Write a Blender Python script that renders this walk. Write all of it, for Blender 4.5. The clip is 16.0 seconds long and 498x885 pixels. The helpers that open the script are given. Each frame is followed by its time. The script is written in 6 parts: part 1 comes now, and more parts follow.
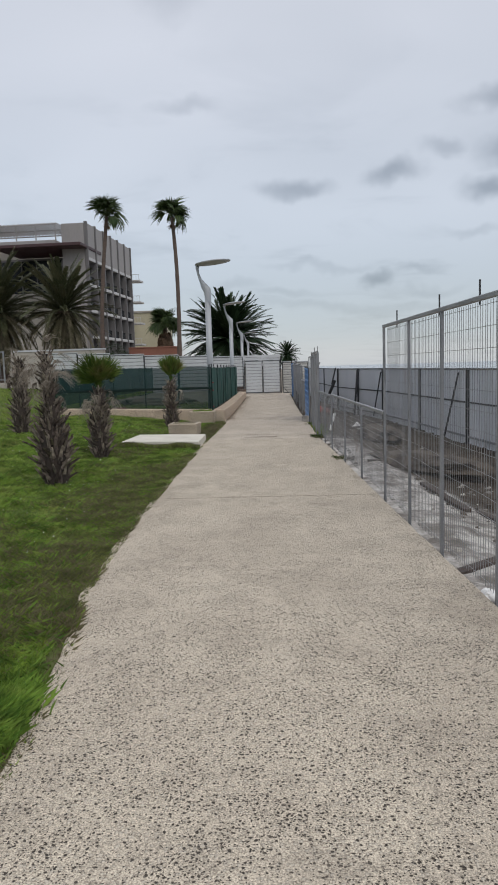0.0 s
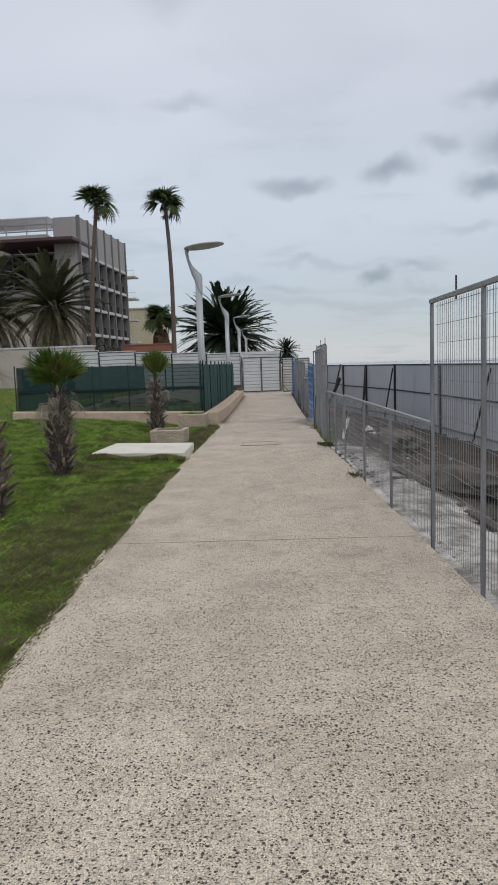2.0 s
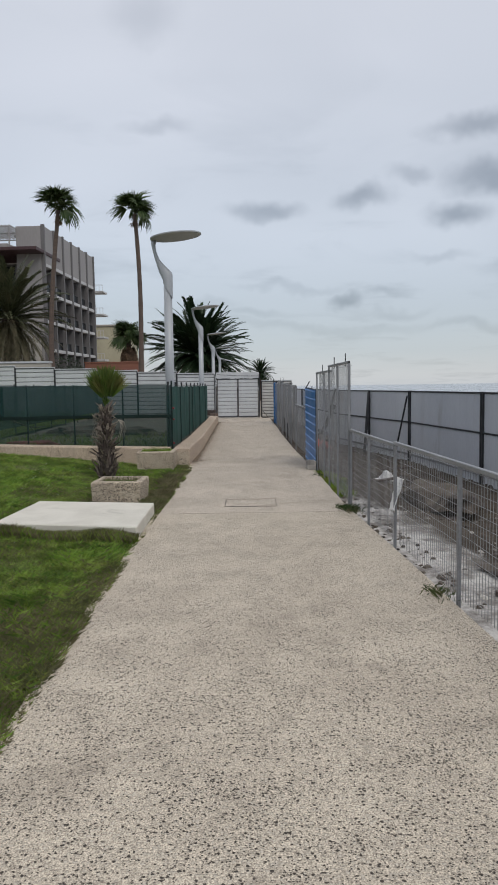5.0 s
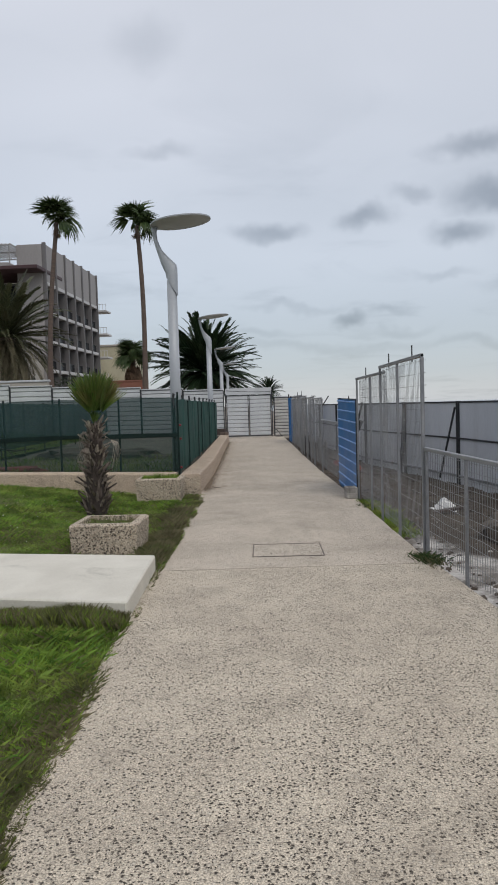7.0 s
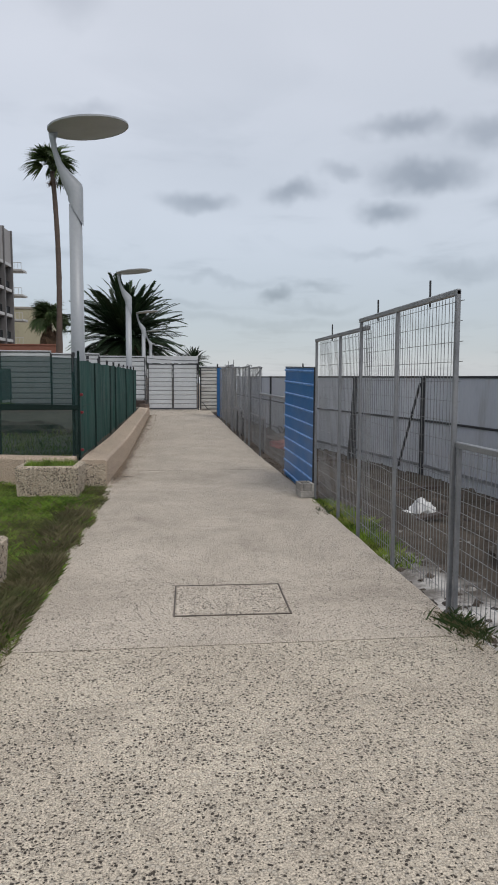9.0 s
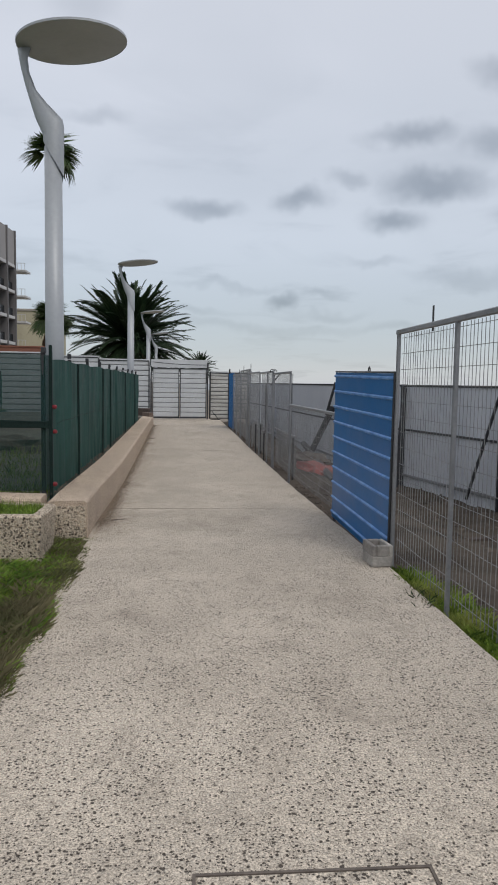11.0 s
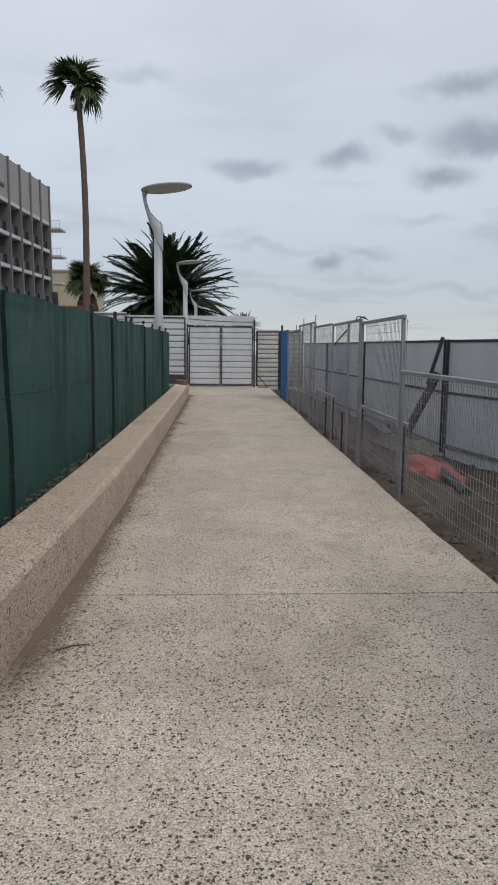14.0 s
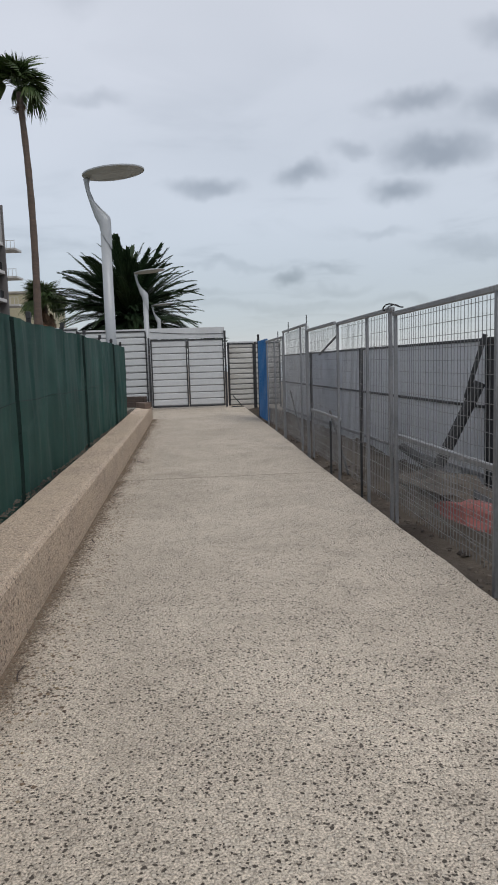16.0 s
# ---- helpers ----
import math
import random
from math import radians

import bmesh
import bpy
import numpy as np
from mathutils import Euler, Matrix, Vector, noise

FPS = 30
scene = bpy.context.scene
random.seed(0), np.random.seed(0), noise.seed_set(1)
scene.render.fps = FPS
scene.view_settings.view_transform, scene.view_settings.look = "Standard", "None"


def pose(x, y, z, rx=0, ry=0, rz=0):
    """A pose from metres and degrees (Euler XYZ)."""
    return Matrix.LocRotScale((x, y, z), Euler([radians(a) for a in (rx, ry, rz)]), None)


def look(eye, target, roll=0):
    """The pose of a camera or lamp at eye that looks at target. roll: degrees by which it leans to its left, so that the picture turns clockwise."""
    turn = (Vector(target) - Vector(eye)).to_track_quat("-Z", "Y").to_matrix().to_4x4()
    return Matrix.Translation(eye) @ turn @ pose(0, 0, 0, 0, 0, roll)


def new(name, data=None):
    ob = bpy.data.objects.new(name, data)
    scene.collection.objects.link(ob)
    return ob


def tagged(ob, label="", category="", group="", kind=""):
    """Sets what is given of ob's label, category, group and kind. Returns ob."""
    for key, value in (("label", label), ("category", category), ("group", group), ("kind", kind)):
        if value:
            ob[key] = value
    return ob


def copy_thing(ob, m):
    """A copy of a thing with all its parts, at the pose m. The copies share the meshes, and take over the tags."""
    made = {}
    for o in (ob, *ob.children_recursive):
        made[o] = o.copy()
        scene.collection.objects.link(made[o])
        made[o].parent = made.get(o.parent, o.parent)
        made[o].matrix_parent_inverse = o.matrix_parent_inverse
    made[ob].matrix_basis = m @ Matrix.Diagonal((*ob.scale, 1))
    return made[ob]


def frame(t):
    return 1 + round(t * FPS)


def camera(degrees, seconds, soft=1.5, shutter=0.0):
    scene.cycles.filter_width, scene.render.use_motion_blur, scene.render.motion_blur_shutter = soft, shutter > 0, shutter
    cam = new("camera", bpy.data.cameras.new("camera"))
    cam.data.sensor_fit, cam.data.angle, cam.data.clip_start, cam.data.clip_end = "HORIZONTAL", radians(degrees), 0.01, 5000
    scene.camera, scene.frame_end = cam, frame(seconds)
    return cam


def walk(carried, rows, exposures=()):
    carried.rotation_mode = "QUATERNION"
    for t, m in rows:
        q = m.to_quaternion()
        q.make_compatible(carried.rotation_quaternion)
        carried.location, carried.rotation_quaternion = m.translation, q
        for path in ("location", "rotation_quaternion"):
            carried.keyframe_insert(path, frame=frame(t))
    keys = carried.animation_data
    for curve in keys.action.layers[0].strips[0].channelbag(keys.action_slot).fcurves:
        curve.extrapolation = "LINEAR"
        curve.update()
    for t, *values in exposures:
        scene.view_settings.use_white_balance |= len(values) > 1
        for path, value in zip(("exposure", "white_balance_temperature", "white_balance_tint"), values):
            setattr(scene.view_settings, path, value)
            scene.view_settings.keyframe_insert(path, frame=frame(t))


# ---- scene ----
cam = camera(39.2, 16.0, soft=1.8)
PATH = [
    (0, (0.444, 0.032, 1.645), (0.374, 2.019, 1.43), -1.7),
    (0.5, (0.389, 0.613, 1.645), (0.177, 2.591, 1.434), -1.1),
    (1, (0.415, 1.21, 1.634), (0.26, 3.191, 1.409), -1.3),
    (1.5, (0.447, 1.861, 1.612), (0.344, 3.846, 1.385), -1.5),
    (2, (0.429, 2.521, 1.603), (0.361, 4.507, 1.382), -2.0),
    (2.5, (0.32, 3.227, 1.6), (0.253, 5.216, 1.405), -2.0),
    (3, (0.281, 3.92, 1.607), (0.261, 5.914, 1.446), -1.1),
    (3.5, (0.206, 4.657, 1.601), (0.188, 6.65, 1.435), -0.8),
    (4, (0.178, 5.278, 1.604), (0.173, 7.27, 1.429), -1.0),
    (4.2, (0.154, 5.638, 1.659), (0.162, 7.629, 1.473), -0.7),
    (6.3, (-0.142, 8.532, 1.565), (-0.105, 10.529, 1.465), -1.2),
    (6.5, (-0.177, 8.805, 1.537), (-0.155, 10.802, 1.44), -1.5),
    (7, (-0.211, 9.495, 1.507), (-0.207, 11.492, 1.401), -1.7),
    (7.5, (-0.262, 10.225, 1.49), (-0.246, 12.22, 1.352), -1.7),
    (8, (-0.237, 10.898, 1.467), (-0.118, 12.887, 1.3), -1.0),
    (8.5, (-0.225, 11.595, 1.462), (-0.036, 13.578, 1.285), -0.2),
    (9, (-0.204, 12.265, 1.434), (0.018, 14.244, 1.248), 0.2),
    (9.2, (-0.191, 12.553, 1.465), (0.037, 14.532, 1.283), 0.4),
    (11.3, (-0.267, 15.48, 1.432), (-0.06, 17.462, 1.27), 0.9),
    (11.5, (-0.287, 15.778, 1.413), (-0.104, 17.764, 1.266), -0.2),
    (12, (-0.272, 16.473, 1.391), (-0.059, 18.454, 1.225), -0.7),
    (12.5, (-0.256, 17.17, 1.378), (-0.082, 19.154, 1.205), 0.0),
    (13, (-0.214, 17.887, 1.38), (-0.107, 19.873, 1.171), -0.4),
    (13.5, (-0.207, 18.526, 1.37), (-0.123, 20.509, 1.125), -0.1),
    (14, (-0.174, 19.363, 1.34), (-0.087, 21.343, 1.068), 0.5),
    (14.5, (-0.18, 20.084, 1.333), (-0.121, 22.064, 1.056), 0.3),
    (15, (-0.132, 20.853, 1.297), (-0.084, 22.829, 0.995), 0.9),
    (15.5, (-0.151, 21.461, 1.28), (-0.105, 23.439, 0.983), 0.5),
    (16, (-0.155, 22.157, 1.27), (0.015, 24.137, 1.043), -1.8),
]
walk(cam, [(t, look(eye, target, roll)) for t, eye, target, roll in PATH])
SKY_STRENGTH, SUN_POWER = 1.08, 1.15
CLOUDS = ((18.3, 18.6, 3.8, 1.0, 0.7), (20.5, 15.4, 4.6, 1.4, 0.85), (10.2, 14.0, 2.6, 1.0, 0.75), (17.2, 12.8, 2.8, 1.2, 0.85), (2.0, 13.3, 3.2, 1.0, 0.7), (8.2, 6.9, 1.7, 0.6, 0.95), (4.0, 7.6, 5.0, 0.4, 0.3), (12.0, 7.4, 2.4, 0.4, 0.4), (16.0, 9.6, 3.0, 0.5, 0.3), (-3.0, 6.2, 3.0, 0.5, 0.3),
          (-6.6, 19.8, 2.9, 0.8, 0.3), (24.9, 22.7, 3.0, 1.3, 0.5), (25.0, 18.3, 3.2, 1.4, 0.6), (-7.4, 27.0, 3.0, 1.9, 0.25), (6.0, 4.7, 14.0, 0.6, 0.3), (19.0, 4.6, 6.0, 0.5, 0.35), (1.0, 5.6, 4.0, 0.5, 0.35), (13.0, 5.9, 3.0, 0.5, 0.35), (23.0, 8.2, 5.0, 0.8, 0.4), (14.0, 15.6, 2.0, 0.7, 0.45), (28.0, 13.0, 4.0, 1.2, 0.5), (-14.0, 9.0, 6.0, 1.0, 0.25))
# ---------------------------------------------------------------- light
SUN_EL, SUN_AZ = 52.0, 150.0
world = bpy.data.worlds.new("overcast_sky")
scene.world = world
world.use_nodes = True


class Nodes:
    """Short hands for one node tree."""

    def __init__(self, tree):
        self.tree = tree
        tree.nodes.clear()

    def add(self, kind, **props):
        n = self.tree.nodes.new(kind)
        for k, v in props.items():
            setattr(n, k, v)
        return n

    def put(self, socket, value):
        if isinstance(value, bpy.types.NodeSocket):
            self.tree.links.new(value, socket)
        elif value is not None:
            if hasattr(socket.default_value, "__len__") and isinstance(value, (tuple, list)):
                n = len(socket.default_value)
                socket.default_value = (*value, 1.0)[:n] if n == 4 and len(value) == 3 else value
            else:
                socket.default_value = value

    def math(self, op, a, b=None, c=None, clamp=False):
        n = self.add("ShaderNodeMath", operation=op, use_clamp=clamp)
        for i, v in enumerate((a, b, c)):
            if v is not None:
                self.put(n.inputs[i], v)
        return n.outputs[0]

    def vec(self, op, a, b=None):
        n = self.add("ShaderNodeVectorMath", operation=op)
        self.put(n.inputs[0], a)
        if b is not None:
            self.put(n.inputs[3 if op == "SCALE" else 1], b)
        return n.outputs["Value"] if op in ("DOT_PRODUCT", "LENGTH") else n.outputs[0]

    def noise(self, vector, scale, detail=4.0, rough=0.55, distort=0.0, colour=False):
        n = self.add("ShaderNodeTexNoise")
        self.put(n.inputs["Vector"], vector)
        self.put(n.inputs["Scale"], scale)
        self.put(n.inputs["Detail"], detail)
        self.put(n.inputs["Roughness"], rough)
        self.put(n.inputs["Distortion"], distort)
        return n.outputs["Color" if colour else "Fac"]

    def step(self, value, lo, hi, to0=0.0, to1=1.0):
        n = self.add("ShaderNodeMapRange", interpolation_type="SMOOTHSTEP")
        for i, v in enumerate((value, lo, hi, to0, to1)):
            self.put(n.inputs[i], v)
        return n.outputs[0]

    def mix(self, fac, a, b, blend="MIX"):
        n = self.add("ShaderNodeMix", data_type="RGBA", blend_type=blend)
        self.put(n.inputs[0], fac)
        self.put(n.inputs[6], a)
        self.put(n.inputs[7], b)
        return n.outputs[2]


def build_sky():
    k = Nodes(world.node_tree)
    way = k.add("ShaderNodeTexCoord").outputs["Generated"]
    sky = k.add("ShaderNodeTexSky", sky_type="NISHITA", sun_disc=False, sun_elevation=radians(SUN_EL), sun_rotation=radians(SUN_AZ))
    part_xyz = k.add("ShaderNodeSeparateXYZ")
    k.put(part_xyz.inputs[0], way)
    up = part_xyz.outputs[2]
    lift = k.math("MAXIMUM", up, 0.0)
    # the veil of cloud: lilac white high up, cool grey band, pale rim at the sea
    tone = k.mix(k.step(lift, 0.0, 0.05), (0.47, 0.49, 0.52), (0.385, 0.42, 0.465))
    tone = k.mix(k.step(lift, 0.06, 0.24), tone, (0.525, 0.555, 0.605))
    tone = k.mix(k.step(lift, 0.18, 0.50), tone, (0.685, 0.695, 0.745))
    # large soft billows in a layer overhead
    spread = k.vec("SCALE", way, k.math("DIVIDE", 1.0, k.math("ADD", lift, 0.10)))
    soft = k.noise(spread, 0.55, 3.0, 0.5, 0.3)
    fine = k.noise(spread, 1.7, 4.0, 0.55, 0.5)
    tone = k.mix(k.math("MULTIPLY", k.step(soft, 0.42, 0.70), 0.45), tone, (0.40, 0.43, 0.47))
    tone = k.mix(k.math("MULTIPLY", k.step(fine, 0.50, 0.74), k.step(lift, 0.5, 0.02, 0.08, 0.5)), tone, (0.31, 0.335, 0.37))
    # separate darker clouds, ragged by noise: azimuth from ahead, elevation, half width, half height (degrees), weight
    warp = k.vec("SCALE", k.vec("SUBTRACT", k.noise(way, 7.0, 4.0, 0.6, colour=True), (0.5, 0.5, 0.5)), 0.085)
    bent = k.vec("NORMALIZE", k.vec("ADD", way, warp))
    cover = None
    for az, el, wide, high, weight in CLOUDS:
        a, e = radians(az), radians(el)
        to = Vector((math.sin(a) * math.cos(e), math.cos(a) * math.cos(e), math.sin(e)))
        side = Vector((math.cos(a), -math.sin(a), 0.0))
        top = side.cross(to)
        u = k.math("DIVIDE", k.vec("DOT_PRODUCT", bent, tuple(side)), math.sin(radians(wide)))
        v = k.math("DIVIDE", k.vec("DOT_PRODUCT", k.vec("SUBTRACT", bent, tuple(to)), tuple(top)), math.sin(radians(high)))
        d = k.math("SQRT", k.math("ADD", k.math("MULTIPLY", u, u), k.math("MULTIPLY", v, v)))
        front = k.math("GREATER_THAN", k.vec("DOT_PRODUCT", bent, tuple(to)), 0.0)
        blob = k.math("MULTIPLY", k.math("MULTIPLY", k.step(d, 1.25, 0.1), weight), front)
        cover = blob if cover is None else k.math("MAXIMUM", cover, blob)
    tone = k.mix(cover, tone, (0.225, 0.245, 0.275))
    both = k.mix(0.025, tone, sky.outputs[0])
    bg = k.add("ShaderNodeBackground")
    k.put(bg.inputs[0], both)
    k.put(bg.inputs[1], SKY_STRENGTH)
    k.put(k.add("ShaderNodeOutputWorld").inputs[0], bg.outputs[0])


build_sky()
sun = new("sun", bpy.data.lights.new("sun", "SUN"))
sun.data.energy, sun.data.angle, sun.data.color = SUN_POWER, radians(35), (1.0, 0.965, 0.91)
sun.matrix_basis = look((0, 0, 60), (-math.sin(radians(SUN_AZ)) * math.cos(radians(SUN_EL)), -math.cos(radians(SUN_AZ)) * math.cos(radians(SUN_EL)), 60 - math.sin(radians(SUN_EL))))

# ---------------------------------------------------------------- materials


def surface(name, a, b, rough=0.8, metal=0.0, scale=1.5, grain=40.0, grain_mix=0.25, bump=0.25, bump_scale=None, stain=None, stain_scale=0.6,
            stain_at=(0.55, 0.75), per_piece=0.0, island=0.0, spec=0.5, stretch=None):
    """Two tones in large patches, a fine grain, stains, wear in the gloss and a fine relief."""
    m = bpy.data.materials.new(name)
    m.use_nodes = True
    k = Nodes(m.node_tree)
    at = k.add("ShaderNodeNewGeometry").outputs["Position"]
    if stretch:
        at = k.vec("MULTIPLY", at, stretch)
    patch = k.step(k.noise(at, scale, 5.0, 0.6, 0.3), 0.3, 0.7)
    colour = k.mix(patch, a, b)
    fine = k.noise(at, grain, 3.0, 0.6)
    colour = k.mix(grain_mix, colour, k.mix(fine, (0.02, 0.02, 0.02), (1.0, 1.0, 1.0)), "OVERLAY")
    if stain:
        colour = k.mix(k.step(k.noise(at, stain_scale, 6.0, 0.65, 0.6), *stain_at), colour, stain)
    if per_piece or island:
        rnd = k.add("ShaderNodeObjectInfo").outputs["Random"] if per_piece else k.add("ShaderNodeNewGeometry").outputs["Random Per Island"]
        amount = per_piece or island
        hsv = k.add("ShaderNodeHueSaturation")
        k.put(hsv.inputs["Value"], k.math("MULTIPLY_ADD", rnd, 2 * amount, 1 - amount))
        k.put(hsv.inputs["Hue"], k.math("MULTIPLY_ADD", rnd, 0.08 * amount, 0.5 - 0.04 * amount))
        k.put(hsv.inputs["Color"], colour)
        colour = hsv.outputs[0]
    p = k.add("ShaderNodeBsdfPrincipled")
    k.put(p.inputs["Base Color"], colour)
    k.put(p.inputs["Roughness"], k.math("MULTIPLY_ADD", patch, 0.16, rough - 0.08, clamp=True))
    k.put(p.inputs["Metallic"], metal)
    k.put(p.inputs["Specular IOR Level"], spec)
    if bump:
        b_node = k.add("ShaderNodeBump")
        k.put(b_node.inputs["Strength"], bump)
        k.put(b_node.inputs["Distance"], 0.01)
        k.put(b_node.inputs["Height"], k.noise(at, bump_scale or grain, 4.0, 0.6))
        k.put(p.inputs["Normal"], b_node.outputs[0])
    k.put(k.add("ShaderNodeOutputMaterial").inputs[0], p.outputs[0])
    return m


def aggregate(name, base, base2, stone_dark, stone_light, size=0.014, share=0.5, relief=0.6, pebble=0.3):
    """Washed concrete: pebbles of several tones in a paler paste, worn smooth and stained in places."""
    m = bpy.data.materials.new(name)
    m.use_nodes = True
    k = Nodes(m.node_tree)
    at = k.add("ShaderNodeNewGeometry").outputs["Position"]
    cell = k.add("ShaderNodeTexVoronoi", feature="F1")
    k.put(cell.inputs["Vector"], k.vec("ADD", at, k.vec("SCALE", k.noise(at, 60.0, 2.0, colour=True), 0.012)))
    k.put(cell.inputs["Scale"], 1.0 / size)
    pick = k.add("ShaderNodeSeparateColor")
    k.put(pick.inputs[0], cell.outputs["Color"])
    tone, chance = pick.outputs[0], pick.outputs[1]
    wear = k.noise(at, 1.1, 5.0, 0.6, 0.4)
    paste = k.mix(k.step(wear, 0.3, 0.7), base, base2)
    paste = k.mix(0.55, paste, k.mix(k.step(k.noise(at, 130.0, 4.0, 0.65), 0.3, 0.7), (0.0, 0.0, 0.0), (1, 1, 1)), "OVERLAY")
    rough_at = k.step(k.noise(at, 3.6, 5.0, 0.65), 0.34, 0.66, 0.30, 1.12)
    stone = k.mix(k.step(tone, 0.25, 0.85), k.mix(pebble, paste, stone_dark), stone_light)
    shown = k.math("MULTIPLY", k.step(cell.outputs["Distance"], 0.60, 0.34), k.math("LESS_THAN", chance, 0.62))
    colour = k.mix(k.math("MULTIPLY", shown, 0.35 + 0.6 * pebble), paste, stone)
    # dark grains and open pits, each of its own size, thinning out in drifts
    pit = None
    for grain_size, amount in ((size * 1.35, share), (size * 0.75, share * 0.8)):
        dot = k.add("ShaderNodeTexVoronoi", feature="F1")
        k.put(dot.inputs["Vector"], k.vec("ADD", at, k.vec("SCALE", k.noise(at, 0.9 / grain_size, 2.0, colour=True), grain_size * 0.9)))
        k.put(dot.inputs["Scale"], 1.0 / grain_size)
        split = k.add("ShaderNodeSeparateColor")
        k.put(split.inputs[0], dot.outputs["Color"])
        reach = k.math("MULTIPLY_ADD", split.outputs[2], 0.26, 0.14)
        inside = k.step(k.math("SUBTRACT", dot.outputs["Distance"], reach), 0.07, -0.05)
        one = k.math("MULTIPLY", inside, k.math("LESS_THAN", split.outputs[1], k.math("MULTIPLY", rough_at, amount)))
        pit = one if pit is None else k.math("MAXIMUM", pit, one)
    colour = k.mix(k.math("MULTIPLY", pit, 0.92), colour, stone_dark)
    colour = k.mix(k.math("MULTIPLY", k.step(k.noise(at, 0.7, 6.0, 0.65, 0.8), 0.52, 0.74), 0.35), colour, (0.20, 0.165, 0.125))
    colour = k.mix(k.math("MULTIPLY", k.step(k.noise(k.vec("ADD", at, (2.0, 9.0, 0.0)), 2.8, 6.0, 0.7, 0.6), 0.50, 0.72), 0.38), colour, (0.225, 0.19, 0.15))
    colour = k.mix(k.math("MULTIPLY", k.step(k.noise(k.vec("ADD", at, (7.0, 3.0, 0.0)), 0.33, 5.0, 0.6, 0.8), 0.55, 0.72), 0.30), colour, (0.52, 0.46, 0.37))
    p = k.add("ShaderNodeBsdfPrincipled")
    k.put(p.inputs["Base Color"], colour)
    k.put(p.inputs["Roughness"], k.math("MULTIPLY_ADD", wear, 0.2, 0.70))
    k.put(p.inputs["Specular IOR Level"], 0.35)
    b_node = k.add("ShaderNodeBump")
    k.put(b_node.inputs["Strength"], relief)
    k.put(b_node.inputs["Distance"], 0.006)
    k.put(b_node.inputs["Height"], k.math("SUBTRACT", k.math("ADD", shown, k.math("MULTIPLY", k.noise(at, 25.0, 4.0), 0.8)), pit))
    k.put(p.inputs["Normal"], b_node.outputs[0])
    k.put(k.add("ShaderNodeOutputMaterial").inputs[0], p.outputs[0])
    return m


def leafy(name, a, b, tip=None, rough=0.55, patch_scale=0.5, clumps=0.0):
    """Blades and leaflets: every blade its own tone, in drifts, a little light passing through."""
    m = bpy.data.materials.new(name)
    m.use_nodes = True
    k = Nodes(m.node_tree)
    geo = k.add("ShaderNodeNewGeometry")
    colour = k.mix(geo.outputs["Random Per Island"], a, b)
    if tip:
        colour = k.mix(k.math("MULTIPLY", k.step(k.noise(geo.outputs["Position"], patch_scale, 4.0, 0.6), 0.45, 0.68), 0.75), colour, tip)
    info = k.add("ShaderNodeObjectInfo")
    hsv = k.add("ShaderNodeHueSaturation")
    value = k.math("MULTIPLY_ADD", info.outputs["Random"], 0.5, 0.75)
    if clumps:
        value = k.math("MULTIPLY_ADD", k.step(k.noise(geo.outputs["Position"], 3.4, 4.0, 0.6, 0.4), 0.36, 0.62), 2 * clumps, 1.0 - clumps)
    k.put(hsv.inputs["Value"], value)
    k.put(hsv.inputs["Color"], colour)
    p = k.add("ShaderNodeBsdfPrincipled")
    k.put(p.inputs["Base Color"], hsv.outputs[0])
    k.put(p.inputs["Roughness"], rough)
    k.put(p.inputs["Specular IOR Level"], 0.3)
    thin = k.add("ShaderNodeBsdfTranslucent")
    k.put(thin.inputs[0], hsv.outputs[0])
    both = k.add("ShaderNodeMixShader")
    k.put(both.inputs[0], 0.25)
    k.put(both.inputs[1], p.outputs[0])
    k.put(both.inputs[2], thin.outputs[0])
    k.put(k.add("ShaderNodeOutputMaterial").inputs[0], both.outputs[0])
    return m


def netting(name, colour, colour2, cover, thread):
    """Woven shade net: threads that hide most of what stands behind, with holes that let the rest through."""
    m = bpy.data.materials.new(name)
    m.use_nodes = True
    k = Nodes(m.node_tree)
    at = k.add("ShaderNodeNewGeometry").outputs["Position"]
    patch = k.noise(at, 1.2, 5.0, 0.6, 0.5)
    dust = k.math("MULTIPLY", k.step(k.noise(k.vec("MULTIPLY", at, (1.0, 1.6, 5.0)), 1.0, 5.0, 0.65, 0.6), 0.55, 0.75), 0.30)
    weave = k.noise(k.vec("MULTIPLY", at, (thread, thread, thread * 0.35)), 1.0, 2.0)
    p = k.add("ShaderNodeBsdfPrincipled")
    k.put(p.inputs["Base Color"], k.mix(dust, k.mix(k.step(patch, 0.3, 0.7), colour, colour2), (0.05, 0.10, 0.09)))
    k.put(p.inputs["Roughness"], 0.75)
    k.put(p.inputs["Specular IOR Level"], 0.25)
    hole = k.add("ShaderNodeBsdfTransparent")
    both = k.add("ShaderNodeMixShader")
    k.put(both.inputs[0], k.math("ADD", cover, k.math("MULTIPLY", k.math("SUBTRACT", weave, 0.5), 0.35), clamp=True))
    k.put(both.inputs[1], hole.outputs[0])
    k.put(both.inputs[2], p.outputs[0])
    k.put(k.add("ShaderNodeOutputMaterial").inputs[0], both.outputs[0])
    return m


